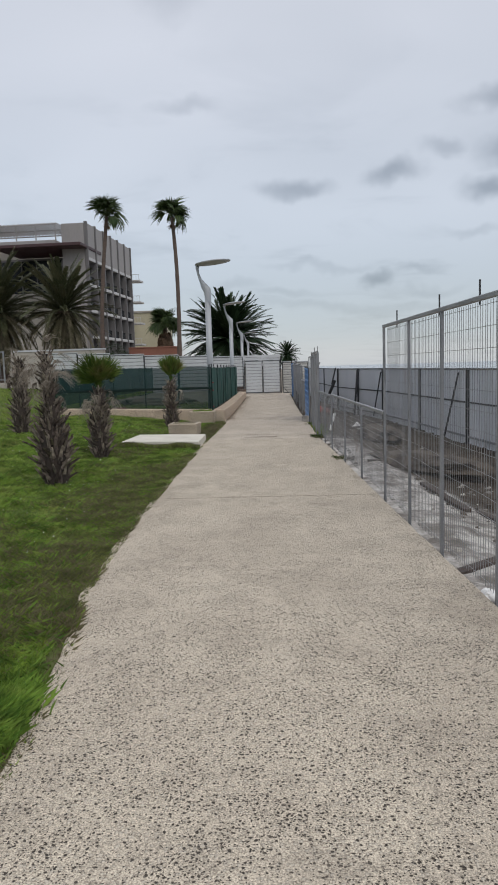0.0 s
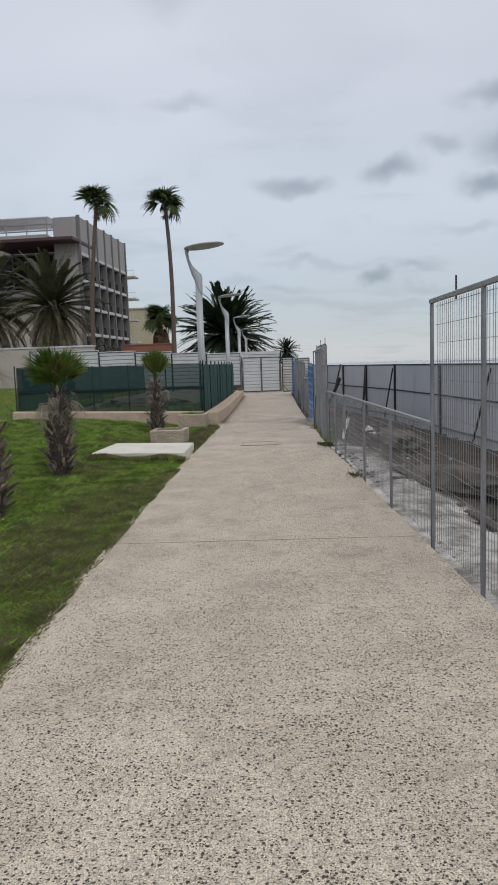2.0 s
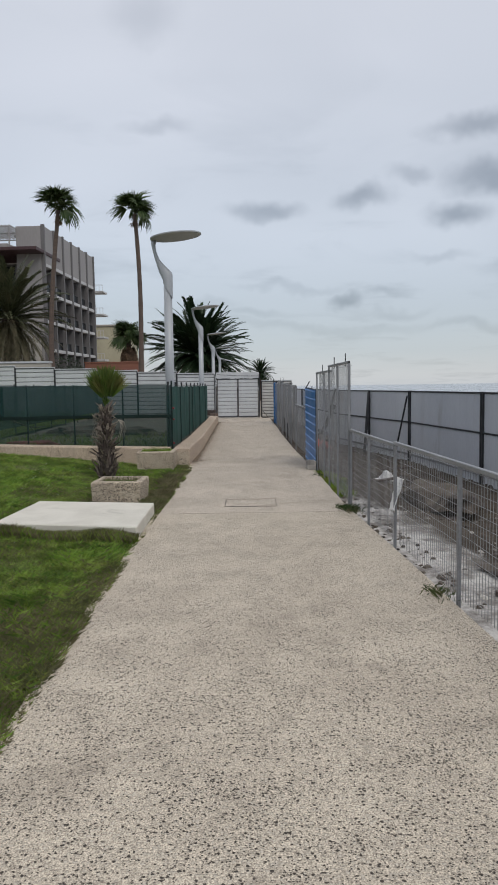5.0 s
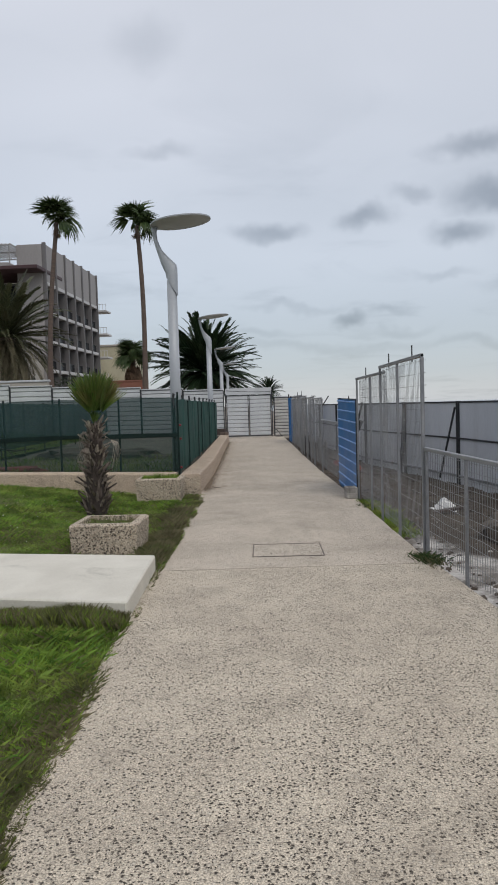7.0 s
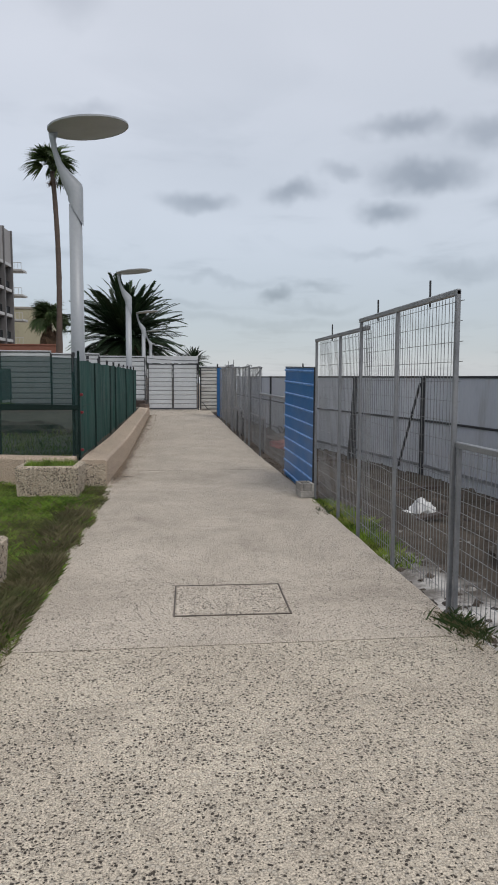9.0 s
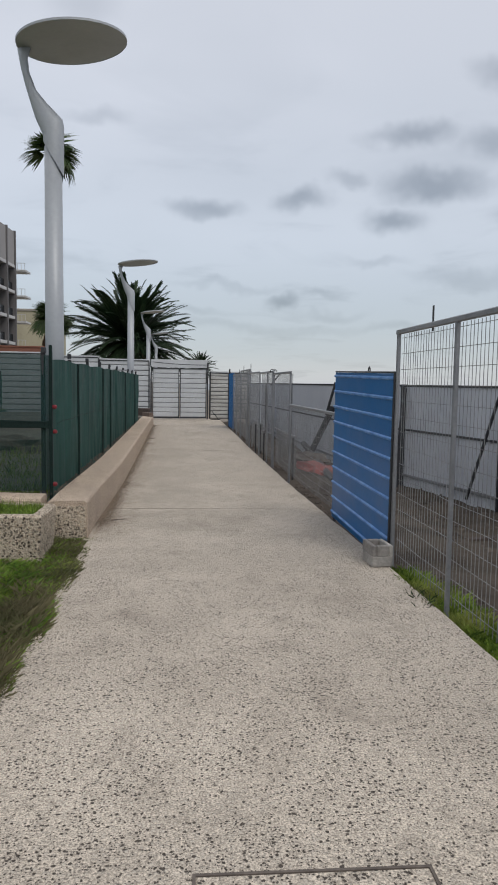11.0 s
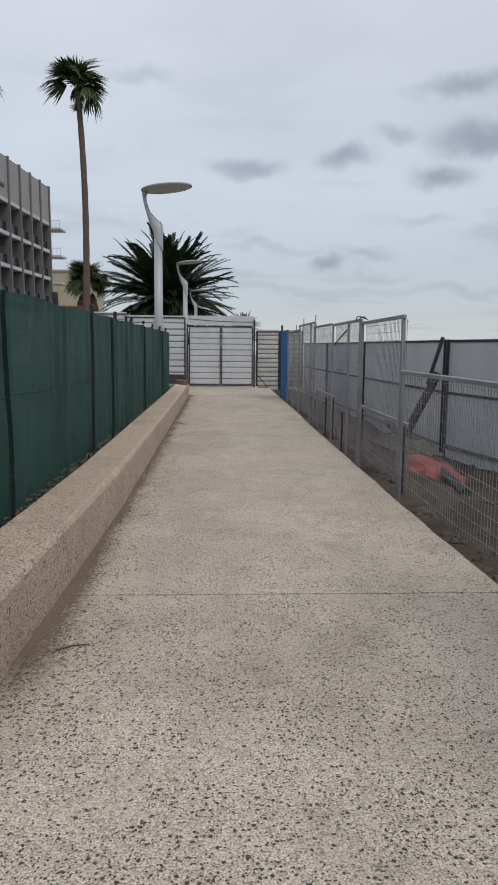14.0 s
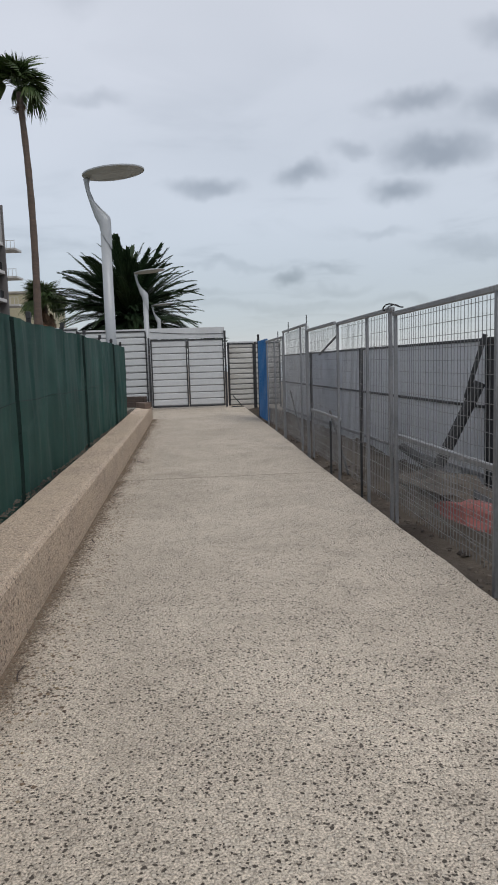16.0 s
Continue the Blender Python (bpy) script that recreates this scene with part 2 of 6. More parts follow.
def glassy(name, colour, rough=0.05):
    m = bpy.data.materials.new(name)
    m.use_nodes = True
    k = Nodes(m.node_tree)
    p = k.add("ShaderNodeBsdfPrincipled")
    k.put(p.inputs["Specular IOR Level"], 0.2)
    at = k.add("ShaderNodeNewGeometry").outputs["Position"]
    k.put(p.inputs["Base Color"], k.mix(k.noise(at, 0.4), colour, tuple(c * 0.6 for c in colour)))
    k.put(p.inputs["Roughness"], rough)
    k.put(p.inputs["IOR"], 1.5)
    k.put(k.add("ShaderNodeOutputMaterial").inputs[0], p.outputs[0])
    return m


def site_soil():
    """Dark churned soil that turns to pale sandy rubble in a ragged belt beside the fence."""
    m = bpy.data.materials.new("site_soil")
    m.use_nodes = True
    k = Nodes(m.node_tree)
    at = k.add("ShaderNodeNewGeometry").outputs["Position"]
    xyz = k.add("ShaderNodeSeparateXYZ")
    k.put(xyz.inputs[0], at)
    soil = k.mix(k.step(k.noise(at, 0.9, 6.0, 0.65, 0.5), 0.35, 0.65), (0.043, 0.034, 0.027), (0.086, 0.071, 0.056))
    sand = k.mix(k.step(k.noise(at, 2.4, 6.0, 0.7), 0.35, 0.62), (0.15, 0.135, 0.12), (0.47, 0.45, 0.42))
    belt = k.math("ADD", k.math("MULTIPLY", k.math("SUBTRACT", 2.15, xyz.outputs[0]), 0.85), k.math("MULTIPLY", k.math("SUBTRACT", 18.0, xyz.outputs[1]), 0.105))
    fac = k.step(k.math("ADD", k.math("MINIMUM", belt, 0.5), k.noise(at, 0.8, 6.0, 0.65)), 0.55, 0.85)
    colour = k.mix(k.math("MULTIPLY", fac, k.step(xyz.outputs[1], 21.0, 18.5)), soil, sand)
    colour = k.mix(0.5, colour, k.mix(k.noise(at, 28.0, 4.0, 0.65), (0, 0, 0), (1, 1, 1)), "OVERLAY")
    p = k.add("ShaderNodeBsdfPrincipled")
    k.put(p.inputs["Base Color"], colour)
    k.put(p.inputs["Roughness"], 0.95)
    k.put(p.inputs["Specular IOR Level"], 0.15)
    b_node = k.add("ShaderNodeBump")
    k.put(b_node.inputs["Strength"], 0.9)
    k.put(b_node.inputs["Distance"], 0.02)
    k.put(b_node.inputs["Height"], k.noise(at, 16.0, 5.0, 0.65))
    k.put(p.inputs["Normal"], b_node.outputs[0])
    k.put(k.add("ShaderNodeOutputMaterial").inputs[0], p.outputs[0])
    return m


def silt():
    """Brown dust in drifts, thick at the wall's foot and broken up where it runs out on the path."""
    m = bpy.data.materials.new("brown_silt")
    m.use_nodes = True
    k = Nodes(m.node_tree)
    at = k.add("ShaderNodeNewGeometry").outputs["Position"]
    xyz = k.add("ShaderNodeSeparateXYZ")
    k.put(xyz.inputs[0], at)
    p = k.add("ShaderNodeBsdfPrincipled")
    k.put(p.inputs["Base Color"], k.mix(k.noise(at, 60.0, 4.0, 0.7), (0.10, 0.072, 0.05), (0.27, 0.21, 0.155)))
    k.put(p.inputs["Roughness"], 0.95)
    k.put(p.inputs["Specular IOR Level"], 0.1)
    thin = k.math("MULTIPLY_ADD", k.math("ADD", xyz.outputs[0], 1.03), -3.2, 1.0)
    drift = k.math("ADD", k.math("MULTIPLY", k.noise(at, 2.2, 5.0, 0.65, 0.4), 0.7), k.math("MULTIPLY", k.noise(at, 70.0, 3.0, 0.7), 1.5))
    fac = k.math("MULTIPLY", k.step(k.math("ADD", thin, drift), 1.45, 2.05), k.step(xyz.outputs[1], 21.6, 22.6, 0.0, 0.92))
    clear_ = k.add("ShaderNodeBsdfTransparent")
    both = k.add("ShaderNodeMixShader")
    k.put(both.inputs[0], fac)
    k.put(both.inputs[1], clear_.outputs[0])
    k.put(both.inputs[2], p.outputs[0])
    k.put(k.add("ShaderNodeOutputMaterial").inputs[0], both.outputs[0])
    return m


MAT = {
    "site": site_soil(),
    "olive": leafy("olive_date_frond", (0.045, 0.055, 0.026), (0.105, 0.11, 0.055), (0.13, 0.12, 0.07), 0.5, 0.6),
    "path": aggregate("washed_concrete", (0.54, 0.47, 0.367), (0.455, 0.392, 0.306), (0.028, 0.021, 0.016), (0.58, 0.52, 0.43), 0.0160, 0.84, 0.9),
    "smooth": aggregate("worn_concrete", (0.53, 0.46, 0.37), (0.44, 0.38, 0.305), (0.040, 0.031, 0.024), (0.56, 0.50, 0.415), 0.0155, 0.70, 0.8),
    "planter": aggregate("pebble_concrete", (0.50, 0.42, 0.32), (0.45, 0.38, 0.29), (0.04, 0.029, 0.023), (0.42, 0.32, 0.23), 0.021, 0.8, 0.9, 0.8),
    "kerbstone": aggregate("pitted_render", (0.50, 0.395, 0.29), (0.42, 0.33, 0.25), (0.13, 0.10, 0.078), (0.5, 0.41, 0.33), 0.02, 0.40, 0.7),
    "slab": surface("pale_concrete", (0.60, 0.57, 0.49), (0.52, 0.49, 0.42), 0.85, scale=1.8, grain=70, grain_mix=0.2, stain=(0.33, 0.31, 0.26), stain_scale=1.6, stain_at=(0.6, 0.8)),
    "lawn": surface("lawn_soil", (0.075, 0.115, 0.022), (0.10, 0.12, 0.04), 0.95, spec=0.08, scale=2.2, grain=60, grain_mix=0.4, stain=(0.13, 0.115, 0.07), stain_scale=1.0, bump=0.6, bump_scale=30),
    "ground": surface("bare_ground", (0.16, 0.135, 0.105), (0.22, 0.19, 0.15), 0.95, scale=0.4, grain=18, grain_mix=0.4, stain=(0.11, 0.095, 0.075), bump=0.6, bump_scale=9),
    "dirt": surface("site_dirt", (0.070, 0.055, 0.043), (0.115, 0.095, 0.075), 0.95, scale=0.9, grain=25, grain_mix=0.5, stain=(0.038, 0.030, 0.025), stain_scale=1.4, stain_at=(0.48, 0.62), bump=0.9, bump_scale=14),
    "sand": surface("pale_rubble", (0.40, 0.375, 0.34), (0.30, 0.28, 0.25), 0.95, scale=2.6, grain=35, grain_mix=0.5, stain=(0.15, 0.13, 0.11), stain_scale=2.0, stain_at=(0.55, 0.68), bump=0.9, bump_scale=22),
    "gravel": surface("yard_gravel", (0.10, 0.095, 0.075), (0.17, 0.16, 0.13), 0.95, scale=1.2, grain=45, grain_mix=0.6, stain=(0.09, 0.1, 0.05), bump=0.9, bump_scale=30),
    "steel": surface("galvanised_steel", (0.20, 0.205, 0.215), (0.27, 0.275, 0.285), 0.55, 0.55, scale=3, grain=50, grain_mix=0.25, bump=0.08, stain=(0.13, 0.10, 0.08), stain_scale=4, stain_at=(0.64, 0.8)),
    "rail": surface("worn_galvanised_tube", (0.23, 0.235, 0.243), (0.31, 0.315, 0.32), 0.5, 0.5, scale=3, grain=50, grain_mix=0.25, bump=0.08, stain=(0.17, 0.14, 0.115), stain_scale=5, stain_at=(0.62, 0.8)),
    "wire": surface("dull_wire", (0.17, 0.172, 0.176), (0.29, 0.292, 0.296), 0.5, 0.4, scale=2, grain=80, bump=0.0, stain=(0.16, 0.11, 0.08), stain_scale=2, stain_at=(0.58, 0.75)),
    "dark_steel": surface("dark_tube", (0.016, 0.017, 0.019), (0.030, 0.031, 0.034), 0.7, 0.0, scale=3, grain=50, bump=0.1, stain=(0.11, 0.07, 0.05), stain_scale=5, stain_at=(0.6, 0.8)),
    "sheet": surface("grey_sheet", (0.43, 0.45, 0.48), (0.50, 0.515, 0.54), 0.55, 0.15, scale=0.9, grain=30, grain_mix=0.12, bump=0.05, stain=(0.36, 0.36, 0.365), stain_scale=1.4, stretch=(1, 1, 0.25)),
    "white": surface("white_sheet", (0.51, 0.52, 0.527), (0.44, 0.45, 0.456), 0.5, 0.0, scale=1.0, grain=30, grain_mix=0.12, bump=0.05, stain=(0.36, 0.335, 0.30), stain_scale=2.2, stain_at=(0.62, 0.82), stretch=(1, 1, 0.4)),
    "dirty_white": surface("dirty_white_sheet", (0.55, 0.54, 0.51), (0.44, 0.425, 0.395), 0.6, 0.0, scale=2.0, grain=30, grain_mix=0.2, bump=0.05, stain=(0.27, 0.235, 0.195), stain_scale=1.6, stain_at=(0.5, 0.75), stretch=(0.5, 1, 1.6)),
    # dark grey that stands in for the shade between corrugated folds
    "fold_shade": surface("painted_fold_shade", (0.10, 0.102, 0.105), (0.16, 0.162, 0.165), 0.6, scale=3, grain=30, bump=0.05),
    "blue": surface("blue_sheet", (0.004, 0.104, 0.295), (0.009, 0.13, 0.35), 0.45, 0.0, scale=1.1, grain=20, grain_mix=0.12, bump=0.06, stain=(0.06, 0.12, 0.25), stain_scale=1.8, stain_at=(0.6, 0.85)),
    "blue_pale": surface("pale_blue_rib", (0.13, 0.29, 0.56), (0.07, 0.20, 0.46), 0.5, 0.0, scale=6, grain=30, grain_mix=0.2, bump=0.05),
    "lamp": surface("lamp_paint", (0.35, 0.365, 0.38), (0.31, 0.325, 0.34), 0.45, 0.1, scale=1.0, grain=25, grain_mix=0.1, bump=0.03),
    "lamp_under": surface("lamp_diffuser", (0.46, 0.455, 0.42), (0.42, 0.415, 0.38), 0.5, 0.0, scale=2.0, grain=25, grain_mix=0.08, bump=0.0),
    "net": netting("green_shade_net", (0.006, 0.038, 0.030), (0.014, 0.064, 0.051), 0.96, 260.0),
    "net_thin": netting("thin_green_net", (0.008, 0.030, 0.030), (0.013, 0.042, 0.040), 0.80, 260.0),
    "net_sheer": netting("sheer_green_net", (0.008, 0.026, 0.022), (0.013, 0.036, 0.030), 0.72, 260.0),
    "net_fold": netting("doubled_green_net", (0.003, 0.012, 0.010), (0.005, 0.018, 0.015), 0.97, 260.0),
    "bark": surface("palm_bark", (0.075, 0.055, 0.045), (0.12, 0.085, 0.066), 0.9, scale=2, grain=18, grain_mix=0.5, bump=0.8, bump_scale=10, stretch=(1, 1, 5)),
    "boot": surface("leaf_base", (0.235, 0.19, 0.155), (0.055, 0.040, 0.032), 0.9, scale=9, grain=60, grain_mix=0.5, bump=0.5, per_piece=0.6),
    "dead": leafy("dead_frond", (0.20, 0.165, 0.13), (0.31, 0.27, 0.22), (0.13, 0.10, 0.08), 0.85, 3.0),
    "fan": leafy("fan_palm_leaf", (0.026, 0.052, 0.017), (0.062, 0.095, 0.03), (0.075, 0.09, 0.035), 0.5, 1.5),
    "young": leafy("young_fan_leaf", (0.040, 0.085, 0.013), (0.11, 0.165, 0.03), (0.16, 0.14, 0.05), 0.5, 2.5),
    "date": leafy("date_frond", (0.015, 0.035, 0.016), (0.038, 0.066, 0.028), (0.045, 0.06, 0.028), 0.5, 0.6),
    "date_dry": leafy("dry_date_frond", (0.060, 0.060, 0.032), (0.165, 0.145, 0.09), (0.19, 0.16, 0.105), 0.6, 0.8),
    "grass": leafy("grass_blade", (0.070, 0.125, 0.019), (0.21, 0.30, 0.042), (0.26, 0.265, 0.078), 0.6, 1.6, 0.38),
    "clover": leafy("clover_leaf", (0.060, 0.130, 0.018), (0.17, 0.27, 0.042), (0.24, 0.30, 0.068), 0.6, 2.6, 0.42),
    "weed": leafy("dry_weed_blade", (0.10, 0.092, 0.045), (0.205, 0.18, 0.10), (0.10, 0.12, 0.045), 0.8, 1.6, 0.18),
    "petal": surface("white_petal", (0.7, 0.7, 0.62), (0.6, 0.6, 0.5), 0.7, bump=0.0),
    "bag": surface("white_plastic", (0.72, 0.71, 0.69), (0.62, 0.61, 0.59), 0.45, scale=6, grain=40, bump=0.3, bump_scale=12),
    "red_net": surface("red_barrier_net", (0.26, 0.055, 0.05), (0.16, 0.055, 0.045), 0.7, scale=4, grain=50, grain_mix=0.4, bump=0.5, island=0.3),
    "wood": surface("dark_wet_timber", (0.040, 0.029, 0.025), (0.075, 0.054, 0.043), 0.8, scale=3, grain=35, grain_mix=0.4, bump=0.5, stretch=(1, 6, 6)),
    "old_wood": surface("pale_brown_timber", (0.105, 0.075, 0.058), (0.16, 0.115, 0.09), 0.85, scale=3, grain=35, grain_mix=0.4, bump=0.5, stretch=(1, 6, 6)),
    "rubble": surface("broken_stone", (0.24, 0.225, 0.205), (0.34, 0.32, 0.29), 0.95, scale=6, grain=40, grain_mix=0.4, bump=0.6, island=0.4),
    "litter": surface("leaf_litter", (0.13, 0.092, 0.06), (0.23, 0.17, 0.115), 0.95, scale=9, grain=50, bump=0.2, island=0.5),
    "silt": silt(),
    "facade": surface("grey_cladding", (0.26, 0.244, 0.235), (0.295, 0.278, 0.268), 0.8, scale=0.3, grain=6, grain_mix=0.12, bump=0.05, stain=(0.25, 0.235, 0.225), stain_scale=0.4, stretch=(1, 1, 0.3)),
    "fin": surface("dark_fin", (0.115, 0.108, 0.108), (0.14, 0.132, 0.13), 0.7, scale=0.5, grain=8, grain_mix=0.1, bump=0.03),
    "cream": surface("cream_render", (0.38, 0.35, 0.30), (0.33, 0.305, 0.265), 0.85, scale=0.3, grain=10, grain_mix=0.12, bump=0.05, stain=(0.35, 0.33, 0.29), stain_scale=0.5),
    "balcony": surface("pale_balcony_edge", (0.50, 0.49, 0.475), (0.44, 0.43, 0.42), 0.7, scale=0.5, grain=10, grain_mix=0.1, bump=0.03),
    "canopy": surface("dark_red_soffit", (0.040, 0.016, 0.017), (0.052, 0.021, 0.022), 0.55, scale=0.4, grain=8, grain_mix=0.1, bump=0.03),
    "glass": glassy("dark_window", (0.022, 0.026, 0.03), 0.2),
    "yellow": surface("yellow_render", (0.44, 0.40, 0.28), (0.39, 0.355, 0.25), 0.85, scale=0.3, grain=8, grain_mix=0.12, bump=0.05, stain=(0.33, 0.3, 0.22)),
    "orange": surface("terracotta_render", (0.25, 0.105, 0.07), (0.21, 0.09, 0.06), 0.85, scale=0.6, grain=10, grain_mix=0.15, bump=0.05),
    # base colour paled to paint in the haze and sky reflected far out
    "water": surface("sea_water_painted_haze", (0.30, 0.33, 0.35), (0.35, 0.38, 0.40), 0.3, scale=0.05, grain=0.5, grain_mix=0.1, bump=0.4, bump_scale=0.6),
    "rusty": surface("rusty_edge", (0.075, 0.06, 0.05), (0.14, 0.115, 0.095), 0.85, scale=9, grain=60, grain_mix=0.4, bump=0.2),
    # trunk fibre darkened in its colour for the shade between leaf bases
    "trunk_core_shade": surface("trunk_fibre_painted_shade", (0.028, 0.021, 0.017), (0.05, 0.038, 0.03), 0.95, scale=9, grain=50, grain_mix=0.4, bump=0.5),
    "skirt": leafy("brown_hanging_frond", (0.085, 0.055, 0.036), (0.16, 0.105, 0.066), (0.06, 0.04, 0.028), 0.85, 3.0),
    "red_cap": surface("red_plastic", (0.20, 0.012, 0.018), (0.15, 0.010, 0.014), 0.5, scale=9, bump=0.0),
}


# ---------------------------------------------------------------- building blocks


def mesh_of(bm, name, smooth=False):
    me = bpy.data.meshes.new(name)
    bmesh.ops.recalc_face_normals(bm, faces=bm.faces)
    if smooth:
        for f in bm.faces:
            f.smooth = True
    bm.to_mesh(me)
    bm.free()
    return me


def part(name, bm, material, parent=None, label="", smooth=False, at=None):
    """Links a bmesh (or a finished mesh) as one mesh object under a thing or a part."""
    me = bm if isinstance(bm, bpy.types.Mesh) else mesh_of(bm, name, smooth)
    if material and not me.materials:
        me.materials.append(material)
    ob = new(name, me)
    ob.parent = parent
    if at is not None:
        ob.matrix_basis = at
    return tagged(ob, label=label)


def thing(name, label, category, group="", kind="", at=None):
    ob = new(name)
    ob.empty_display_size = 0.1
    if at is not None:
        ob.matrix_basis = at
    return tagged(ob, label, category, group, kind)


def block(bm, x0, x1, y0, y1, z0, z1, bevel=0.0, m=None):
    """A box between two corners, with its edges rounded off a little."""
    made = bmesh.ops.create_cube(bm, size=1.0)["verts"]
    for v in made:
        v.co = Vector(((x0 + x1) / 2 + v.co.x * (x1 - x0), (y0 + y1) / 2 + v.co.y * (y1 - y0), (z0 + z1) / 2 + v.co.z * (z1 - z0)))
    if bevel:
        edges = list({e for v in made for e in v.link_edges})
        made = bmesh.ops.bevel(bm, geom=edges, offset=bevel, segments=1, profile=0.5, affect="EDGES")["verts"]
    if m is not None:
        for v in made:
            v.co = m @ v.co
    return bm


def boxed(*sizes, bevel=0.0):
    return block(bmesh.new(), *sizes, bevel=bevel)


def rod(bm, a, b, r, sides=4, r2=None, caps=True):
    """A bar from a to b."""
    a, b = Vector(a), Vector(b)
    d = (b - a).normalized()
    s = d.cross(Vector((0, 0, 1)) if abs(d.z) < 0.95 else Vector((1, 0, 0))).normalized()
    u = s.cross(d)
    rings = []
    for c, rr in ((a, r), (b, r if r2 is None else r2)):
        rings.append([bm.verts.new(c + (s * math.cos(q) + u * math.sin(q)) * rr) for q in (2 * math.pi * (i + 0.5) / sides for i in range(sides))])
    for i in range(sides):
        j = (i + 1) % sides
        bm.faces.new((rings[0][i], rings[0][j], rings[1][j], rings[1][i]))
    if caps:
        bm.faces.new(rings[0][::-1])
        bm.faces.new(rings[1])
    return bm


def tube_along(bm, points, radii, sides=10, caps=True):
    """A round tube through points, its radius changing on the way."""
    rings, n = [], len(points)
    for i, p in enumerate(points):
        d = (Vector(points[min(i + 1, n - 1)]) - Vector(points[max(i - 1, 0)])).normalized()
        s = d.cross(Vector((0, 1, 0)) if abs(d.y) < 0.9 else Vector((1, 0, 0))).normalized()
        u = s.cross(d)
        rings.append([bm.verts.new(Vector(p) + (s * math.cos(q) + u * math.sin(q)) * radii[i]) for q in (2 * math.pi * k / sides for k in range(sides))])
    for a, b in zip(rings, rings[1:]):
        for i in range(sides):
            j = (i + 1) % sides
            bm.faces.new((a[i], a[j], b[j], b[i]))
    if caps:
        bm.faces.new(rings[0][::-1])
        bm.faces.new(rings[-1])
    return bm


def wires(segments, r):
    """Many thin three-sided wires in one mesh."""
    verts, faces = [], []
    for a, b in segments:
        a, b = Vector(a), Vector(b)
        d = (b - a).normalized()
        s = d.cross(Vector((0, 0, 1)) if abs(d.z) < 0.95 else Vector((1, 0, 0))).normalized()
        u = s.cross(d)
        o = len(verts)
        for c in (a, b):
            for q in (0.5, 2.6, 4.7):
                verts.append(tuple(c + (s * math.cos(q) + u * math.sin(q)) * r))
        faces += [(o, o + 1, o + 4, o + 3), (o + 1, o + 2, o + 5, o + 4), (o + 2, o, o + 3, o + 5)]
    me = bpy.data.meshes.new("wire_mesh")
    me.from_pydata(verts, [], faces)
    return me


def smooth01(v):
    v = min(max(v, 0.0), 1.0)
    return v * v * (3 - 2 * v)


def rise(x, y):
    """The lawn climbs a little away from the path."""
    return 0.30 * smooth01((-x - 1.2) / 4.0) * (0.35 + 0.65 * smooth01((y - 12) / 8)) + 0.5 * smooth01((-x - 5) / 14) + 0.02 * noise.noise(Vector((x * 0.7, y * 0.7, 0)))


def sheet(name, xs, ys, height, material, keep=None, parent=None, kind="structure", label="", category=""):
    verts, faces, index = [], [], {}
    for i in range(len(xs) - 1):
        for j in range(len(ys) - 1):
            if keep and not keep((xs[i] + xs[i + 1]) / 2, (ys[j] + ys[j + 1]) / 2):
                continue
            quad = []
            for a, b in ((i, j), (i + 1, j), (i + 1, j + 1), (i, j + 1)):
                if (a, b) not in index:
                    index[a, b] = len(verts)
                    verts.append((xs[a], ys[b], height(xs[a], ys[b])))
                quad.append(index[a, b])
            faces.append(quad)
    me = bpy.data.meshes.new(name)
    me.from_pydata(verts, [], faces)
    me.polygons.foreach_set("use_smooth", [True] * len(faces))
    me.materials.append(material)
    ob = new(name, me)
    ob.parent = parent
    return tagged(ob, label, category, kind=kind)


def spaced(a, b, step):
    n = max(1, round(abs(b - a) / step))
    return [a + (b - a) * i / n for i in range(n + 1)]


# ---------------------------------------------------------------- ground, path, lawn, site, sea
RNG = random.Random(7)
xs = [-2500, -900, -300, -120, -60, -30, -15, -8, -4, 0, 4, 8, 10, 13, 60, 300, 2500]
ys = [-2500, -600, -150, -60, -20, 0, 20, 40, 60, 90, 150, 300, 800, 2500]
sheet("ground", xs, ys, lambda x, y: -7.0 if x > 9 else -0.42 if x >= 0 else -0.22, MAT["ground"], label="bare brown ground around the walkway", category="ground")
sheet("water", [14, 40, 120, 500, 3500], [-3000, -500, -100, 0, 100, 500, 3500], lambda x, y: -5.0, MAT["water"], label="grey calm sea beyond the site hoarding", category="sea")


def lawn_edge(y):
    return -1.03 - 0.03 * noise.noise(Vector((y * 1.1, 4.0, 0))) - 0.10 * smooth01((y - 4) / 4) + 0.08 * smooth01((y - 15) / 5) + 0.02 * noise.noise(Vector((y * 6.0, 9.0, 0))) + 0.30 * smooth01((5.6 - y) / 3.0)


EDGE_Y = (-12.0, 2.0, 4.7, 6.05, 8.6, 14.0, 16.3, 20.0, 25.0, 31.0, 34.0, 45.0)
EDGE_X = (2.10, 2.00, 1.92, 1.86, 1.76, 1.585, 1.475, 1.48, 1.415, 1.425, 1.46, 1.50)


def right_edge(y):
    return float(np.interp(y, EDGE_Y, EDGE_X)) + 0.015 * noise.noise(Vector((y * 2.0, 2.0, 0)))


